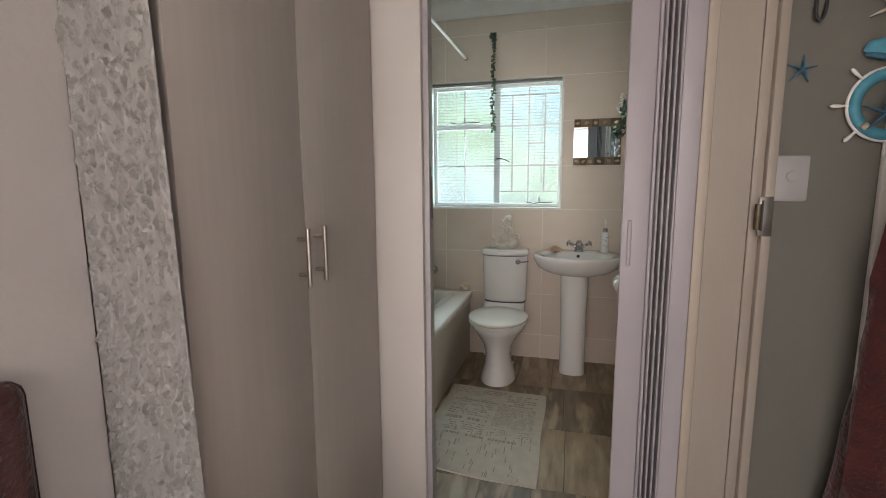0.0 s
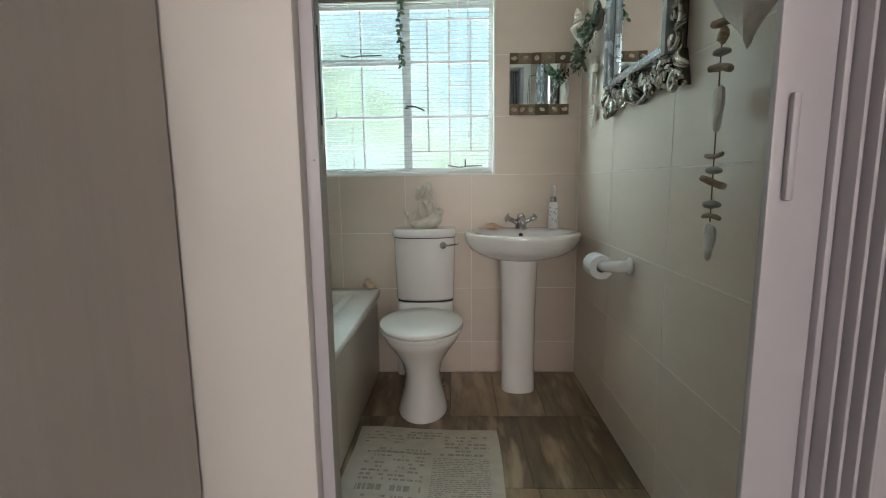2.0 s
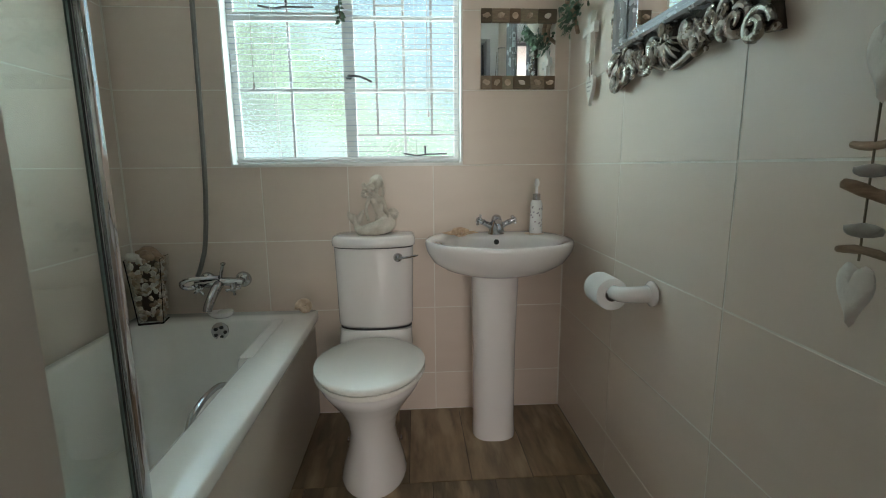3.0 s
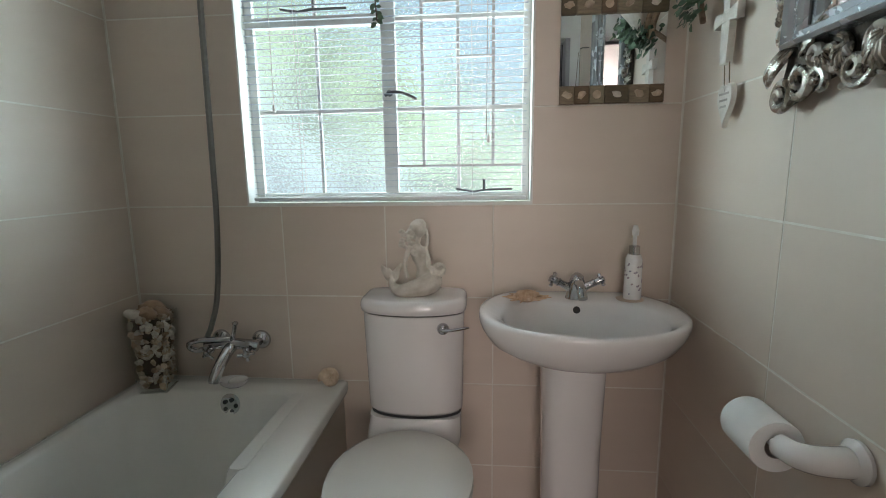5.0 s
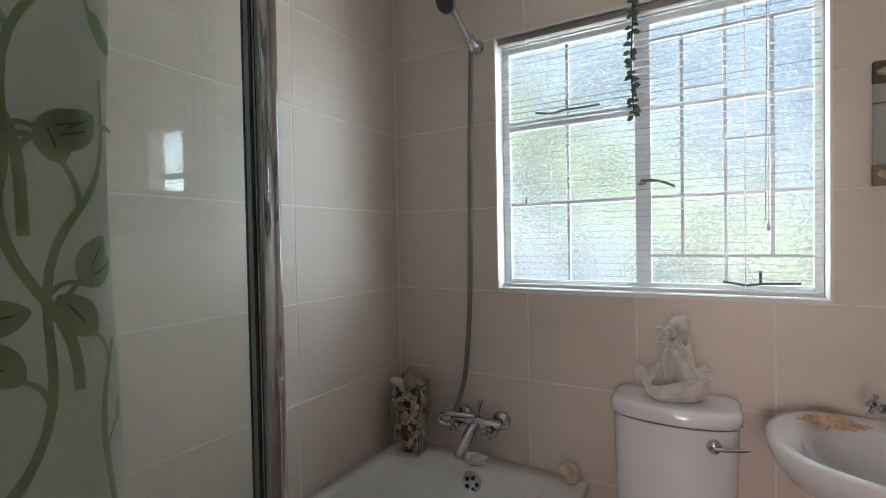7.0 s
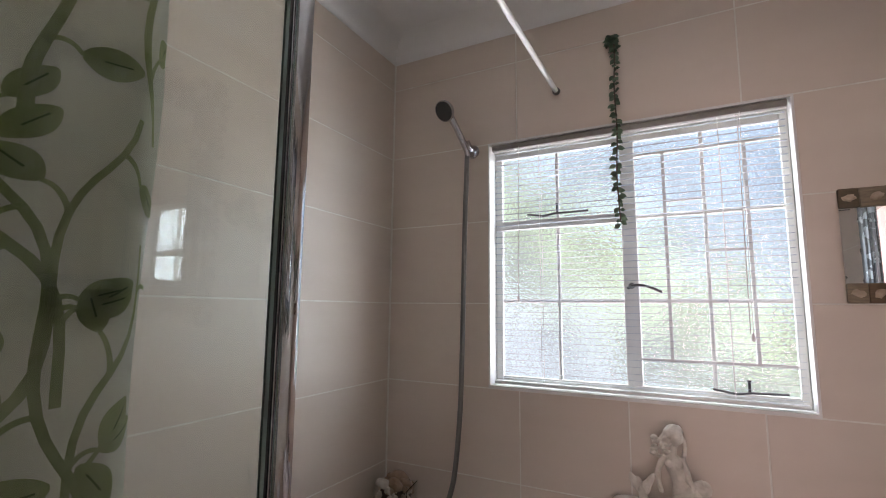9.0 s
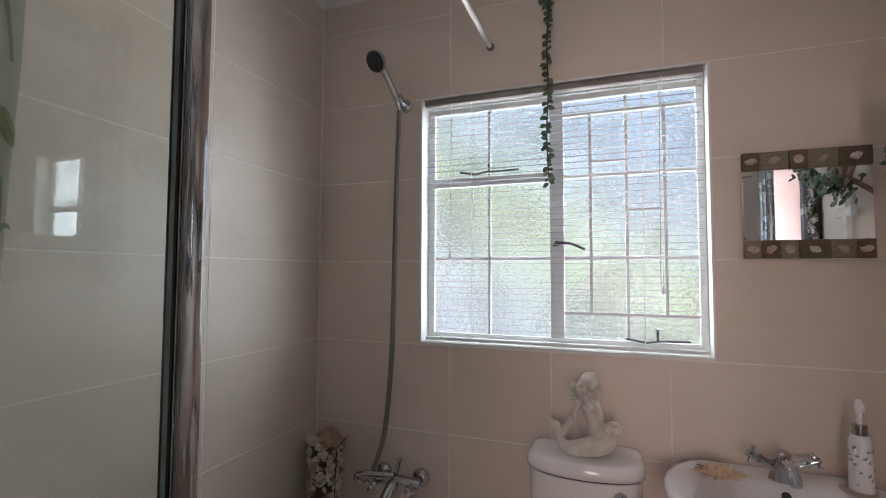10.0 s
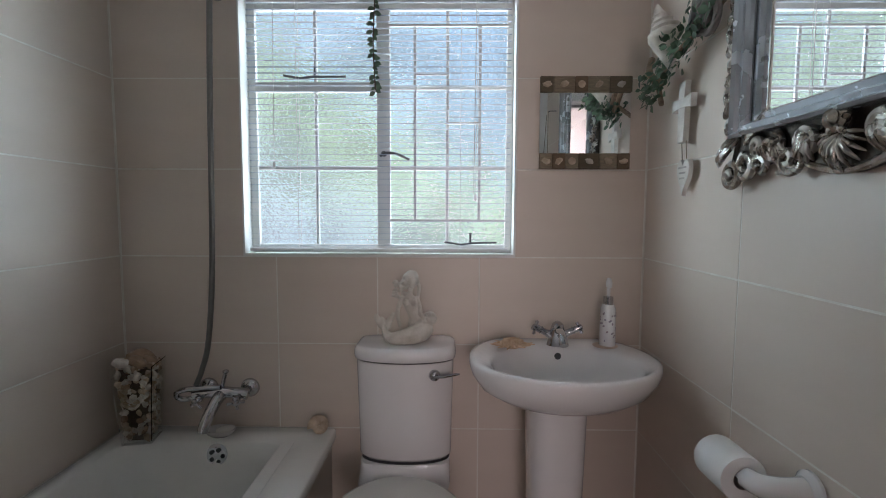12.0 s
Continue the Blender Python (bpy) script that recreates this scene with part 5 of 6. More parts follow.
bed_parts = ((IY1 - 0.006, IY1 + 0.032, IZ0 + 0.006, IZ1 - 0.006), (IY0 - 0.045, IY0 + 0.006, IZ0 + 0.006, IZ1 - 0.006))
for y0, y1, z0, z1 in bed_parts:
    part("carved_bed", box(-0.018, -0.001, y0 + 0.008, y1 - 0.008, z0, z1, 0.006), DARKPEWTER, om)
mid = (OY0 + OY1) / 2
half = (OY1 - OY0) / 2
for z_in, vs in ((IZ0, -1), (IZ1, 1)):
    edge_line = [(half * (k / 24 - 1), vs * (0.100 - 0.040 * math.sin(2 * math.pi * k / 48) ** 2)) for k in range(49)]
    outline = edge_line + [(half - 0.03, -vs * 0.006), (-half + 0.03, -vs * 0.006)]
    part("carved_edge", tube([(-0.020, mid + u, z_in + w - vs * 0.004) for u, w in edge_line], 0.0075, 8), PEWTER, om)
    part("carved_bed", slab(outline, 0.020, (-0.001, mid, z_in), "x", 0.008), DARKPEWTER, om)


def flutes(cy, cz, dy, dz, ln, n, bend, thick=0.006, gap=0.010, depth=0.025):
    """Parallel carved ridges sweeping off in a curve."""
    for k in range(n):
        pts = []
        for i in range(9):
            f = i / 8
            off = (k - (n - 1) / 2) * gap * (1 - 0.55 * f)
            ang = math.atan2(dz, dy) + bend * f
            y = cy + ln * f * math.cos(ang) - off * math.sin(ang)
            z = cz + ln * f * math.sin(ang) + off * math.cos(ang)
            pts.append((-depth - 0.014 * math.sin(math.pi * f), y, z))
        part("flute", tube(pts, thick, 7, taper=[0.6, 0.85, 1, 1, 1, 0.95, 0.85, 0.7, 0.35]), PEWTER, om)


def bead(y, z, r, depth=0.028):
    part("bead", blob((-depth, y, z), (r, r, r), (0, 0, 0), 2), PEWTER, om)


for s in (1, -1):
    for bz, vs in ((IZ0 - 0.045, -1), (IZ1 + 0.045, 1)):
        E = OY1 if s > 0 else OY0
        part("corner_scroll", scroll(E - s * 0.040, bz + vs * 0.040, 0.034, 90 - 90 * s, 1.5, -s * vs, 0.026, 0.0085), PEWTER, om)
        flutes(E - s * 0.035, bz - vs * 0.050, 0.35 * s, vs, 0.085, 4, -0.5 * s * vs)
        part("corner_scroll", scroll(E - s * 0.092, bz + vs * 0.018, 0.034, 60, 1.5, s * vs, 0.026, 0.0085), PEWTER, om)
        flutes(E - s * 0.075, bz - vs * 0.040, -s, 0.25 * vs, 0.085, 3, 0.9 * s * vs)
        part("corner_scroll", scroll(E - s * 0.130, bz - vs * 0.018, 0.024, 200, 1.3, -s * vs, 0.026, 0.0072), PEWTER, om)
        part("rail_scroll", scroll(mid + s * 0.078, bz - vs * 0.012, 0.031, 90 - 60 * s, 1.5, s * vs, 0.026, 0.0085), PEWTER, om)
        part("rail_scroll", scroll(mid + s * 0.118, bz + vs * 0.022, 0.027, 90 + 100 * s, 1.4, -s * vs, 0.026, 0.0078), PEWTER, om)
        part("rail_scroll", scroll(mid + s * 0.168, bz - vs * 0.010, 0.030, 90, 1.4, -s * vs, 0.026, 0.0078), PEWTER, om)
        part("rail_scroll", scroll(mid + s * 0.205, bz + vs * 0.020, 0.020, 270, 1.2, s * vs, 0.026, 0.0072), PEWTER, om)
        part("leaf_spray", acanthus(mid + s * 0.055, bz - vs * 0.030, 90 * vs - s * vs * 40, 0.085, 55, 5, 0.022), PEWTER, om)
        part("leaf_spray", acanthus(mid + s * 0.145, bz - vs * 0.028, 90 * vs - s * vs * 10, 0.062, 80, 5, 0.022), PEWTER, om)
        part("leaf_spray", acanthus(mid + s * 0.195, bz - vs * 0.030, 90 * vs + s * vs * 20, 0.055, 70, 4, 0.022), PEWTER, om)
        for k in range(4):
            bead(mid + s * (0.10 + 0.05 * k), bz + vs * (0.043 if k % 2 else -0.030), 0.0056)
for bz, vs in ((IZ0 - 0.035, -1), (IZ1 + 0.035, 1)):
    for k in range(11):
        part("crest_ray", acanthus(mid, bz - vs * 0.004, 90 * vs + 16 * (k - 5), 0.070 - 0.004 * abs(k - 5), 0, -1, 0.026), PEWTER, om)
    rose = part("rose", lathe([(0.022, 0), (0.024, 0.010), (0.015, 0.015), (0.017, 0.019), (0.007, 0.026)], (-0.034, mid, bz - vs * 0.024), (-1, 0, 0), 10), PEWTER, om)
    for k in range(6):
        a = 2 * math.pi * k / 6
        part("petal", blob((-0.042, mid + 0.019 * math.cos(a), bz - vs * 0.024 + 0.019 * math.sin(a)), (0.006, 0.011, 0.0072), (math.degrees(a), 0, 0), 2), PEWTER, rose)
for yy, s in ((IY1 + 0.016, 1), (IY0 - 0.024, -1)):
    n = 10
    for k in range(n):
        z = IZ0 + 0.03 + (IZ1 - IZ0 - 0.06) * k / (n - 1)
        r = 0.030 if s < 0 else 0.022
        part("side_scroll", scroll(yy + s * (0.006 if k % 2 else -0.004), z, r, 90 + 180 * (k % 2), 1.45, s if k % 2 else -s, 0.032, 0.0062), PEWTER, om)
        if k < n - 1:
            part("leaf_spray", acanthus(yy + s * 0.004, z + 0.012, 90 - s * 25, 0.058, 55, 4, 0.020), PEWTER, om)
        bead(yy + s * 0.016, z + 0.030, 0.006, 0.032)

# ---- wall hangings ----
def leaf_at(p, d, up, s, bm):
    d, up = Vector(d).normalized(), Vector(up)
    side = d.cross(up).normalized()
    nrm = side.cross(d)
    pts = [(0, 0, 0), (0.3, 0.32, 0.05), (0.62, 0.34, 0.06), (1, 0, -0.05), (0.62, -0.34, 0.06), (0.3, -0.32, 0.05), (0.5, 0, -0.03)]
    v = [bm.verts.new(Vector(p) + d * (a * s) + side * (b * s) + nrm * (c * s)) for a, b, c in pts]
    for a, b in ((0, 1), (1, 2), (2, 3), (3, 4), (4, 5), (5, 0)):
        bm.faces.new((v[a], v[b], v[6]))


random.seed(9)
gar = thing("leaf_garland", (-0.938, -0.02, 2.02), "trailing artificial greenery hung above the window", "garland")
path = smooth_path([(-0.962, -0.012, 2.31), (-0.945, -0.02, 2.345), (-0.935, -0.02, 2.30), (-0.940, -0.022, 2.15), (-0.936, -0.024, 2.0), (-0.942, -0.024, 1.85), (-0.936, -0.022, 1.69)], 12)
part("stem", tube(path, 0.0025, 6), STEM, gar)
part("hook", tube([(-0.945, 0.0, 2.35), (-0.945, -0.02, 2.348)], 0.003, 6), STEM, gar)
for i in range(4, len(path)):
    for k in range(random.choice((1, 2, 2)) if path[i].z < 2.27 else 3):
        lf = bmesh.new()
        a = random.uniform(0, 2 * math.pi)
        d = Vector((math.cos(a), min(0.2, math.sin(a)) * 0.7, random.uniform(-1.1, 0.1)))
        s = random.uniform(0.016, 0.028)
        leaf_at(path[i] + Vector((0, 0, random.uniform(-0.008, 0.008))), d, (0, -1, 0.3), s, lf)
        part("leaf", lf, LEAF, gar)

art = thing("shell_wall_bouquet", (-0.03, -0.30, 1.74), "conch shell with artificial greenery and driftwood on the wall", "wall decoration")
q = Vector((0, 0, 1)).rotation_difference(Vector((-0.2, 0.12, 0.97)).normalized())
co = bmesh.new()
loops = []
CONCH = ((0.0, 0.005), (0.1, 0.014), (0.25, 0.023), (0.4, 0.036), (0.5, 0.047), (0.55, 0.050), (0.59, 0.042), (0.62, 0.035), (0.655, 0.040), (0.69, 0.031), (0.72, 0.026), (0.75, 0.030), (0.785, 0.022), (0.81, 0.018), (0.84, 0.021), (0.875, 0.014), (0.91, 0.012), (0.95, 0.008), (1.0, 0.002))
for f, r in CONCH:
    loops.append([Vector((-0.055, -0.285, 1.672)) + q @ Vector((r * (1 + 0.18 * math.cos(2 * math.pi * k / 22 - f * 9) + (0.10 * math.sin(6 * math.pi * k / 11) if f > 0.45 else 0)) * math.cos(2 * math.pi * k / 22), 0.85 * r * math.sin(2 * math.pi * k / 22), 0.20 * f)) for k in range(22)])
rings(loops, bm=co)
part("conch", co, PALESHELL, art, "large pale conch shell", smooth=60)
for pts, r in ((((-0.01, -0.12, 1.62), (-0.05, -0.19, 1.68), (-0.05, -0.30, 1.72), (-0.04, -0.42, 1.76), (-0.02, -0.49, 1.80)), 0.008), (((-0.05, -0.115, 1.74), (-0.06, -0.14, 1.70), (-0.05, -0.20, 1.66)), 0.009), (((-0.06, -0.155, 1.75), (-0.07, -0.17, 1.70), (-0.05, -0.21, 1.66)), 0.010)):
    part("twig", tube(smooth_path(pts, 6), r, 8), DRIFT, art)
for c, r in (((-0.05, -0.415, 1.775), 0.042), ((-0.05, -0.455, 1.755), 0.036), ((-0.045, -0.40, 1.815), 0.024)):
    part("rope_loop", tube(arc(c, r, 0, 360, 20, "yz"), 0.010, 8), mat("grey_rope", (0.20, 0.18, 0.16), 0.8), art, "dark twisted rope loop")
for k in range(250):
    f = random.random()
    c = Vector((-0.05, -0.14 - 0.34 * f, 1.635 + 0.14 * f)) + Vector((random.uniform(-0.045, 0.015), random.uniform(-0.045, 0.045), random.uniform(-0.035, 0.035)))
    lf = bmesh.new()
    d = Vector((random.uniform(-1, 0.1), random.uniform(-1, 1), random.uniform(-1, 0.5)))
    leaf_at(c, d, (-1, 0.1, 0.2), random.uniform(0.016, 0.030), lf)
    part("leaf", lf, LEAF, art)

cross = thing("wooden_cross", (-0.02, -0.288, 1.50), "small whitewashed wooden cross with a hanging heart", "wall decoration")
part("upright", slab([(-0.016, -0.09), (0.016, -0.09), (0.020, 0.0), (0.014, 0.03), (0.020, 0.08), (-0.020, 0.08), (-0.014, 0.03), (-0.020, 0.0)], 0.016, (-0.012, -0.288, 1.565), "x", 0.003), PALEWOOD, cross)
part("crossbar", slab([(-0.055, -0.018), (-0.055, 0.018), (-0.02, 0.013), (0.02, 0.013), (0.055, 0.018), (0.055, -0.018), (0.02, -0.013), (-0.02, -0.013)], 0.017, (-0.0125, -0.288, 1.585), "x", 0.003), PALEWOOD, cross)
for dy in (-0.014, 0.010):
    part("cord", tube([(-0.018, -0.288 + dy, 1.485), (-0.02, -0.300 + dy, 1.425)], 0.0014, 5), STRING, cross)


def heart_outline(w, h, n=36):
    out = []
    for i in range(n):
        t = 2 * math.pi * i / n
        out.append((w / 2 * math.sin(t) ** 3, h / 2 * (13 * math.cos(t) - 5 * math.cos(2 * t) - 2 * math.cos(3 * t) - math.cos(4 * t)) / 14.5))
    return out


hp_ = part("heart_plaque", slab(heart_outline(0.070, 0.105), 0.012, (-0.012, -0.302, 1.385), "x", 0.003), PALEWOOD, cross, "small pale wooden heart with grey lettering")
for k in range(3):
    part("lettering", box(-0.0258, -0.0248, -0.302 - 0.022 + 0.004 * k, -0.302 + 0.022 - 0.004 * k, 1.402 - 0.015 * k, 1.407 - 0.015 * k), PEBBLE, hp_, "line of unreadable print")

# driftwood mobile
mob = thing("driftwood_mobile", (-0.06, -1.425, 0.9), "hanging string of driftwood, pebbles and wooden hearts", "wall decoration")
MY, MX = -1.425, -0.052
part("string", tube([(MX, MY, 1.92), (MX, MY + 0.003, 1.4), (MX, MY, 0.98)], 0.0016, 6), STRING, mob)
part("hook", tube([(0.0, MY, 1.925), (-0.04, MY, 1.925), (MX, MY, 1.92)], 0.003, 6), DARKMETAL, mob)


def stick(z, ln, r, tilt, m=DRIFT, seed=0.0, name="driftwood"):
    e = Euler((radians(tilt), 0, radians(12 + 25 * math.sin(seed * 3)))).to_matrix()
    pts = [Vector((MX, MY, z)) + e @ Vector((0.0035 * math.sin(f * 5 + seed), f * ln, 0.004 * math.sin(f * 4 + seed * 2))) for f in (-0.5, -0.46, -0.3, -0.1, 0.1, 0.3, 0.46, 0.5)]
    part(name, tube(pts, r, 9, taper=[0.5, 0.85, 1.0, 0.9, 1.05, 0.95, 0.8, 0.4]), m, mob)


stick(1.333, 0.072, 0.0095, 14, DRIFT, 1)
stick(1.138, 0.062, 0.0062, 3, DRIFT, 2)
stick(1.075, 0.065, 0.009, 12, DRIFT, 3)
stick(0.992, 0.074, 0.0062, 1, DRIFT, 4)
stick(1.435, 0.06, 0.010, 8, DRIFT, 5)
for z, s in ((1.369, 0.022), (1.102, 0.022), (1.022, 0.024), (1.50, 0.026), (1.58, 0.022)):
    part("pebble", blob((MX, MY, z), (s * 0.7, s, s * 0.42), (0, 0, 20), 2, 0.15, seed=z), PEBBLE, mob)
part("knot", blob((MX, MY, 1.405), (0.012, 0.013, 0.02), (10, 0, 0), 2, 0.4), DRIFT, mob)


def heart_solid(c, w, h, d, turn, m, name, lab=""):
    o = heart_outline(w, h)
    e = Matrix.Rotation(radians(turn), 3, "Z")
    loops = []
    for f, k in ((-1, 0.55), (-0.75, 0.86), (0, 1.0), (0.75, 0.86), (1, 0.55)):
        loops.append([Vector(c) + e @ Vector((f * d / 2, u * k, w_ * k)) for u, w_ in o])
    part(name, rings(loops), m, mob, lab, smooth=60)


heart_solid((MX, MY, 1.250), 0.088, 0.106, 0.020, -20, PALEWOOD, "heart")
heart_solid((MX, MY, 0.938), 0.060, 0.092, 0.018, -8, PALEWOOD, "heart")
heart_solid((MX - 0.012, -1.540, 1.467), 0.175, 0.21, 0.045, 30, PALEWOOD, "heart", "large pale wooden heart")
part("string", tube([(MX - 0.012, -1.540, 1.50), (MX, -1.47, 1.91)], 0.0016, 6), STRING, mob)

# ---- passage: cupboard, folding door, switch ----
cup = thing("built_in_cupboard", (-1.35, -2.37, 0), "tall taupe wood-grain laminate built-in cupboard, doors closed", "cupboard")
FX = -1.034
part("carcass", box(-1.69, FX - 0.020, -2.785, HY - 0.001, 0.06, 2.5), LAMINATE, cup)
part("filler", box(FX - 0.02, FX - 0.006, HY - 0.0075, HY - 0.001, 0.0, 2.5), PVCGAP, cup, "dark gap strip beside the door")
part("plinth", box(-1.69, FX - 0.05, -2.785, HY - 0.001, 0.0, 0.058), LAMINATE, cup)
for y0, y1, hy in ((-2.788, -2.3935, -2.430), (-2.3905, HY - 0.008, -2.349)):
    d = part("door", box(FX - 0.018, FX, y0, y1, 0.065, 2.48, 0.0015), LAMINATE, cup)
    h = part("bar_handle", tube([(FX + 0.030, hy, 1.062), (FX + 0.030, hy, 1.207)], 0.006, 14), BRUSHED, d, "brushed steel bar handle")
    for z in (1.090, 1.180):
        part("handle_post", tube([(FX, hy, z), (FX + 0.030, hy, z)], 0.0045, 10), BRUSHED, h)
structure("baseboard", box(-1.033, -0.872, HY - 0.012, HY - 0.0005, 0.0, 0.075, 0.003), mat("brown_skirting", (0.22, 0.17, 0.13), 0.5), "low brown skirting")

fold = thing("folding_door", (-0.15, -1.88, 0), "lilac-white plastic folding door, folded open", "folding door")
lead = part("lead_panel", box(-0.228, -0.150, -1.893, -1.878, 0.012, DH - 0.01, 0.004), PVC, fold)
part("pull_handle", box(-0.211, -0.199, -1.905, -1.893, 1.052, 1.197, 0.004), PVC, lead, "raised plastic pull")
part("post", box(-0.150, -0.140, -1.905, -1.868, 0.012, DH - 0.01, 0.003), PVC, fold)
for k in range(4):
    x = -0.138 + k * 0.0135
    part("fold_panel", box(x, x + 0.006, -1.928 - 0.010 * k, -1.85, 0.012, DH - 0.01, 0.002), PVC, fold)
    # black strip set back between panels, standing for shade in the fold
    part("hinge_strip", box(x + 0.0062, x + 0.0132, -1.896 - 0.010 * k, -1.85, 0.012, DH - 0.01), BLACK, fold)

sw = thing("light_switch", (0.199, -1.93, 1.32), "white light switch plate on the grey wall, greyed for shade", "light switch")
part("plate", box(0.156, 0.241, -1.942, -1.9305, 1.258, 1.384, 0.006), SWITCHSHADED, sw)
part("rocker", lathe([(0.014, 0), (0.013, 0.003), (0.004, 0.0035)], (0.199, -1.942, 1.327), (0, -1, 0), 20), SWITCHSHADED, sw)


def starfish(c, s, rot, m, parent):
    made = bmesh.new()
    for k in range(5):
        a = radians(rot + 72 * k)
        pts = [(c[0] + s * f * math.cos(a), c[1] - 0.010 * (1 - f) - 0.002, c[2] + s * f * math.sin(a)) for f in (0, 0.25, 0.5, 0.75, 0.95, 1.0)]
        tube(pts, s * 0.125, 8, made, taper=[1.3, 1.1, 0.85, 0.6, 0.4, 0.15], flat=0.6)
    return part("starfish", made, m, parent) if parent else solo("starfish", made, m, "blue starfish ornament hanging on the grey wall", "ornament")


starfish((0.199, -1.934, 1.608), 0.038, 84, STARBLUE, None)
hk = solo("wall_hook", tube(smooth_path([(0.217, -1.931, 1.85), (0.216, -1.945, 1.79), (0.214, -1.950, 1.745), (0.224, -1.950, 1.727), (0.235, -1.950, 1.747), (0.238, -1.948, 1.80)], 5), 0.0042, 8), BLACK, "black hook hanging on the grey wall", "hook")
WC = (0.398, -1.948, 1.508)
wheel = thing("ship_wheel_ornament", WC, "blue and white wooden ship wheel with starfish", "wall decoration")
part("rim", tube(arc(WC, 0.077, 0, 360, 48, "xz"), 0.0145, 12), TEAL, wheel)
part("outer_rim", tube(arc((WC[0], WC[1] + 0.002, WC[2]), 0.091, 0, 360, 48, "xz"), 0.0055, 8), PLASTIC, wheel)
for k in range(8):
    a = radians(0 + 45 * k)
    part("spoke", tube([(WC[0] + r * math.cos(a), WC[1], WC[2] + r * math.sin(a)) for r in (0.090, 0.104, 0.112, 0.124, 0.130)], 0.0058, 8, taper=[0.7, 0.6, 0.9, 1.0, 0.4]), PLASTIC, wheel)
starfish((0.378, -1.968, 1.482), 0.052, 84, STARBLUE, wheel)
knot = part("rope_knot", blob((0.341, -1.966, 1.452), (0.010, 0.006, 0.009), (0, 30, 0), 2, 0.5), SHELL, wheel, "frayed cord knot")
part("cord", tube(smooth_path([(0.395, -1.946, 1.595), (0.388, -1.944, 1.66), (0.385, -1.942, 1.74), (0.38, -1.94, 1.82)], 5), 0.0022, 6), SHELL, wheel)
fish = part("pendant", blob((0.366, -1.946, 1.648), (0.036, 0.010, 0.024), (0, 12, 0), 2, 0.25), TEAL, wheel, "teal and dark blue wooden fish")
part("pendant_band", blob((0.364, -1.950, 1.628), (0.033, 0.008, 0.009), (0, 12, 0), 2, 0.25), STARBLUE, fish)
starfish((0.378, -1.945, 1.745), 0.050, 60, PALESHELL, wheel)


def hanging_cloth(name, x0, x1, y, z0, z1, lean, label):
    made = bmesh.new()
    n, k = 30, 26
    loops = []
    for j in range(k + 1):
        f = j / k
        z = z0 + (z1 - z0) * f
        lp = []
        for i in range(n):
            a = 2 * math.pi * i / n
            wx = (x1 - x0) / 2 * (1 - 0.35 * f * f)
            r = 1 + 0.10 * math.sin(a * 5 + z * 3) + 0.05 * noise.noise(Vector((math.cos(a) * 3, math.sin(a) * 3, z * 9)))
            lp.append(((x0 + x1) / 2 + lean * f + wx * r * math.cos(a), y + 0.09 * r * math.sin(a) * (1 - 0.3 * f), z))
        loops.append(lp)
    rings(loops, bm=made)
    return solo(name, made, REDCLOTH, label, "dressing gown", smooth=70)


hanging_cloth("dressing_gown", 0.300, 0.85, -2.05, 0.0, 1.55, 0.02, "dark maroon fleece dressing gown hanging by the door")
chair = thing("armchair", (-1.02, -3.3, 0), "dark red fleece-covered armchair against the white wall", "armchair")
part("seat", box(-1.166, -0.80, -3.53, -3.07, 0.14, 0.44, 0.03, 3), REDCLOTH, chair)
part("backrest", box(-1.2155, -1.168, -3.62, -2.955, 0.10, 1.03, 0.03, 3), REDCLOTH, chair)
for y0 in (-3.62, -3.068):
    part("armrest", box(-1.166, -0.80, y0, y0 + 0.085, 0.10, 0.58, 0.025, 3), REDCLOTH, chair)
for x in (-1.19, -0.84):
    for y in (-3.57, -3.03):
        part("leg", lathe([(0.016, 0), (0.022, 0.10)], (x, y, 0.0), (0, 0, 1), 12), DRIFT, chair)

# ---- wall and floor tiles, last ----
def tile_mesh(name, w, h, t, m, bev=0.002):
    b = box(-w / 2, w / 2, -t, 0, -h / 2, h / 2, bev, 1)
    for f in b.faces:
        f.smooth = False
    bmesh.ops.recalc_face_normals(b, faces=b.faces)
    me = bpy.data.meshes.new(name)
    b.to_mesh(me)
    b.free()
    me.materials.append(m)
    return me


cache = {}


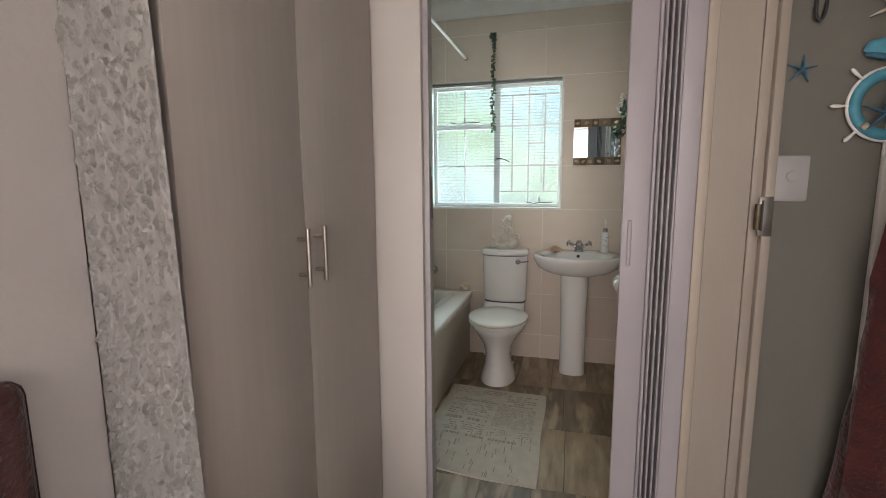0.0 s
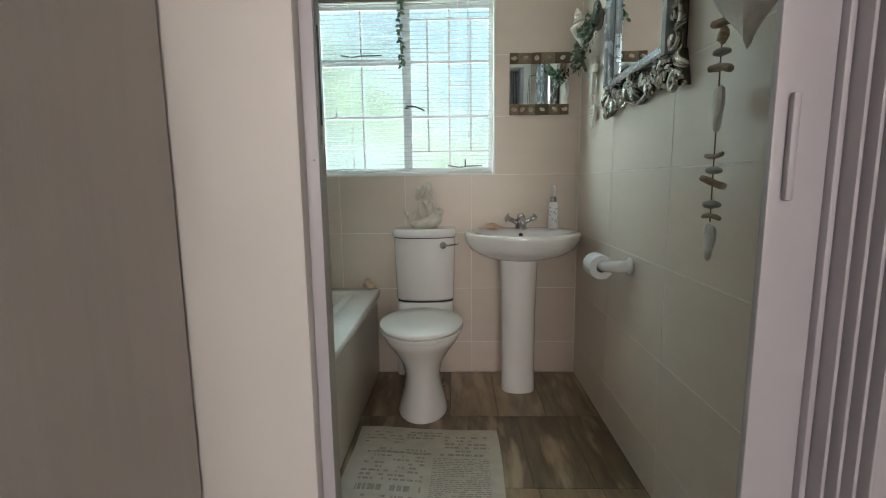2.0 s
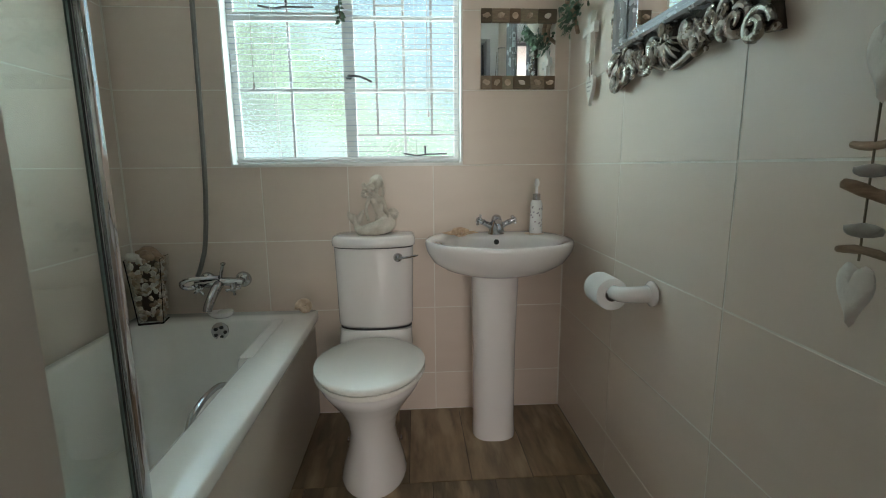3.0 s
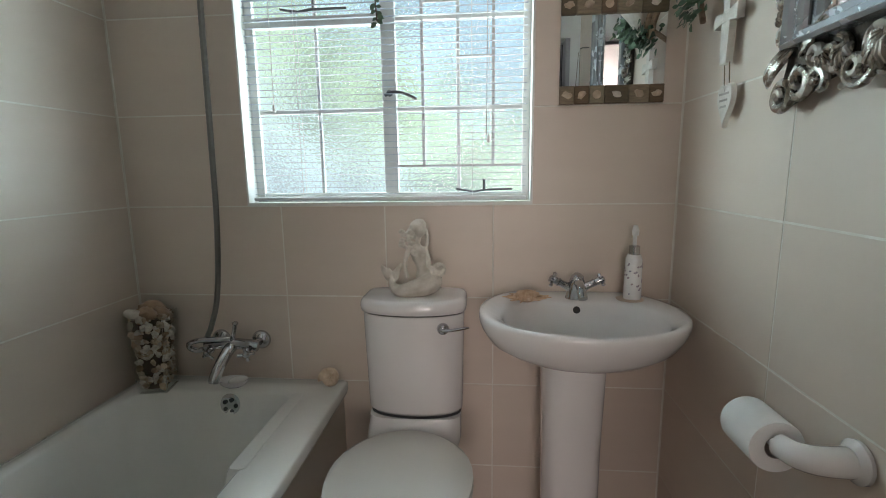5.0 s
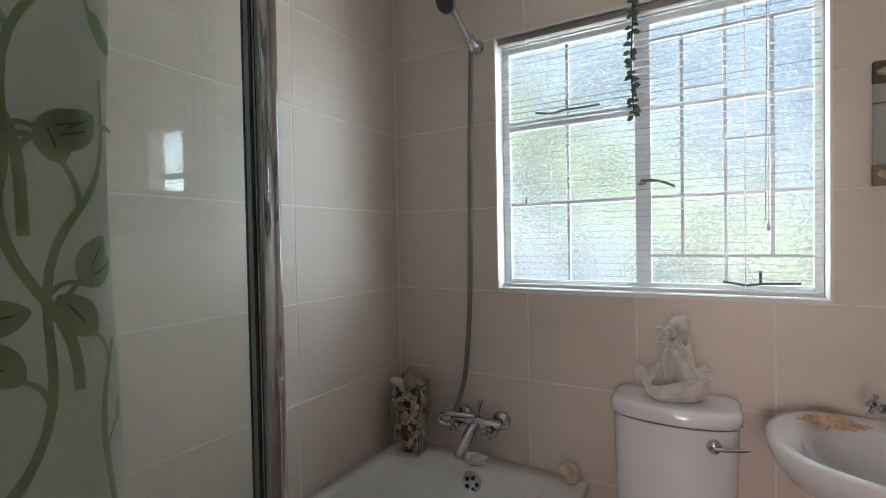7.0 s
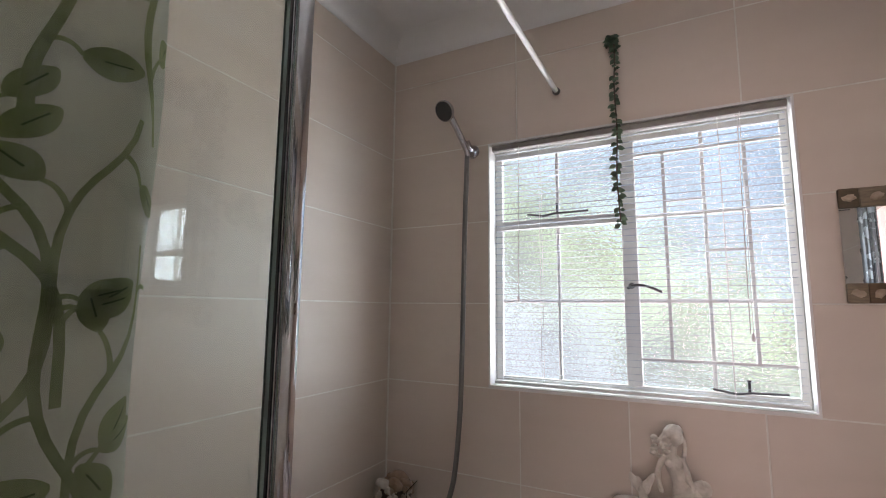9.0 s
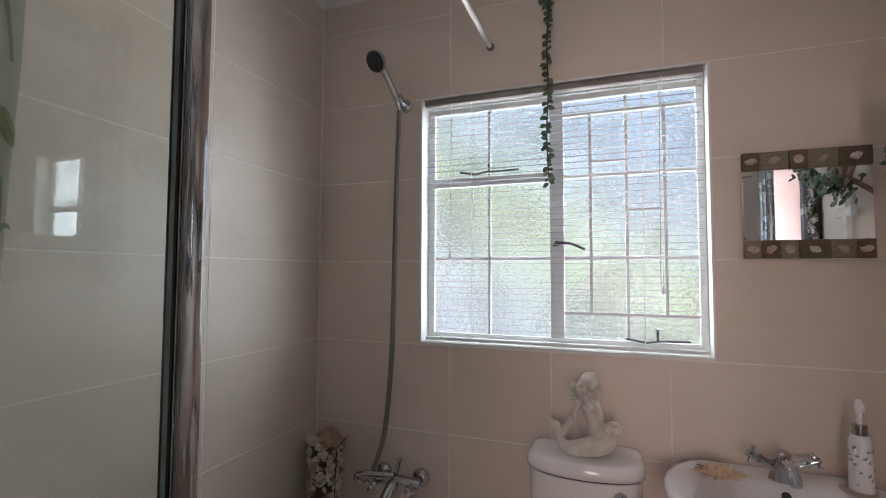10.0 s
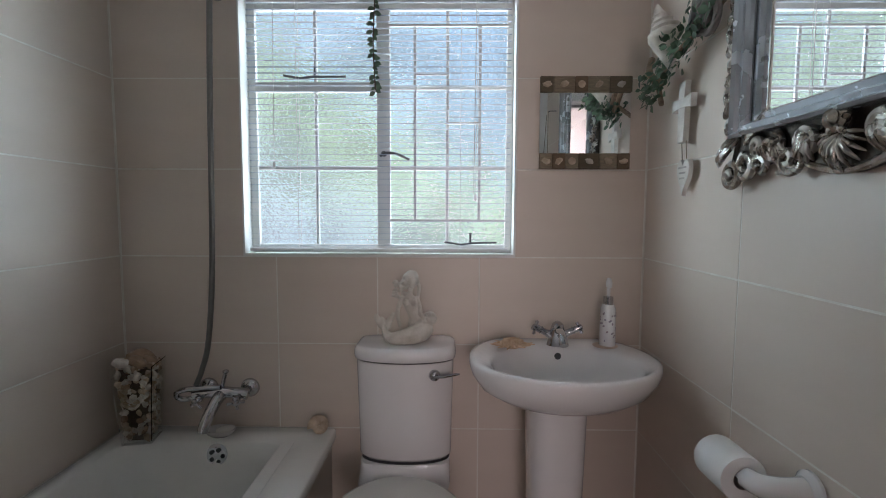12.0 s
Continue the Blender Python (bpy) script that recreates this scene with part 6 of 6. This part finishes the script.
def lay_tile(wall_ob, m, u0, u1, z0, z1, facing, plane, gap=0.0046):
    w, h = round(u1 - u0 - gap, 4), round(z1 - z0 - gap, 4)
    if w < 0.01 or h < 0.01:
        return
    key = (w, h)
    if key not in cache:
        cache[key] = tile_mesh("tile", w, h, 0.0013, TILE, 0.0005)
    ob = new("tile", cache[key])
    uc, zc = (u0 + u1) / 2, (z0 + z1) / 2
    tilt = random.uniform(-0.12, 0.12)
    if facing == "south":
        ob.matrix_world = pose(uc, plane + 0.004, zc, tilt, 0, tilt)
    elif facing == "west":
        ob.matrix_world = pose(plane + 0.004, uc, zc, 0, tilt, -90)
    else:
        ob.matrix_world = pose(plane - 0.004, uc, zc, 0, tilt, 90)
    ob.parent = wall_ob


random.seed(2)
ZJ = [0.0, 0.178, 0.49, 0.803, 1.118, 1.425, 1.736, 2.04, 2.352, 2.475]
for z0, z1 in zip(ZJ, ZJ[1:]):
    inside = WB - 0.02 < (z0 + z1) / 2 < WT
    if inside:
        spans = [(LX, WL - 0.006), (WR + 0.006, RX)]
    else:
        spans = [(LX, -1.297), (-1.297, -0.937), (-0.937, -0.575), (-0.575, RX)] if z0 < 1.2 else [(LX, -1.297), (-1.297, -0.577), (-0.577, RX)]
    for a, b in spans:
        lay_tile(wall_north, TILE, a, b, z0, z1, "south", 0.0)
    for a, b in zip((0.0, -0.536, -1.085, -1.634), (-0.536, -1.085, -1.634, NY)):
        lay_tile(wall_east, TILE, b, a, z0, z1, "west", 0.0)
    for a, b in zip((0.0, -0.551, -1.10, -1.649), (-0.551, -1.10, -1.649, NY)):
        lay_tile(wall_west, TILE, b, a, z0, z1, "east", LX)

floor_ob = bpy.data.objects["floor"]
pm = {}
YJ = [0.0, -0.515, -1.03, -1.545, HY + 0.002]
for r, (y1, y0) in enumerate(zip(YJ, YJ[1:])):
    x = RX
    first = (0.020, 0.162, 0.15, 0.06)[r]
    w = first
    while x > LX + 0.01:
        x0 = max(LX, x - w)
        key = (round(x - x0 - 0.0026, 4), round(y1 - y0 - 0.0026, 4))
        if key[0] > 0.01:
            if key not in pm:
                b = box(-key[0] / 2, key[0] / 2, -key[1] / 2, key[1] / 2, -0.005, 0.0, 0.0012, 1)
                bmesh.ops.recalc_face_normals(b, faces=b.faces)
                me = bpy.data.meshes.new("plank")
                b.to_mesh(me)
                b.free()
                me.materials.append(PLANK)
                pm[key] = me
            ob = new("plank", pm[key])
            ob.matrix_world = pose((x + x0) / 2, (y1 + y0) / 2, random.uniform(-0.0006, 0.0003), random.uniform(-0.1, 0.1), random.uniform(-0.15, 0.15), 0)
            ob.parent = floor_ob
        x = x0
        w = 0.225
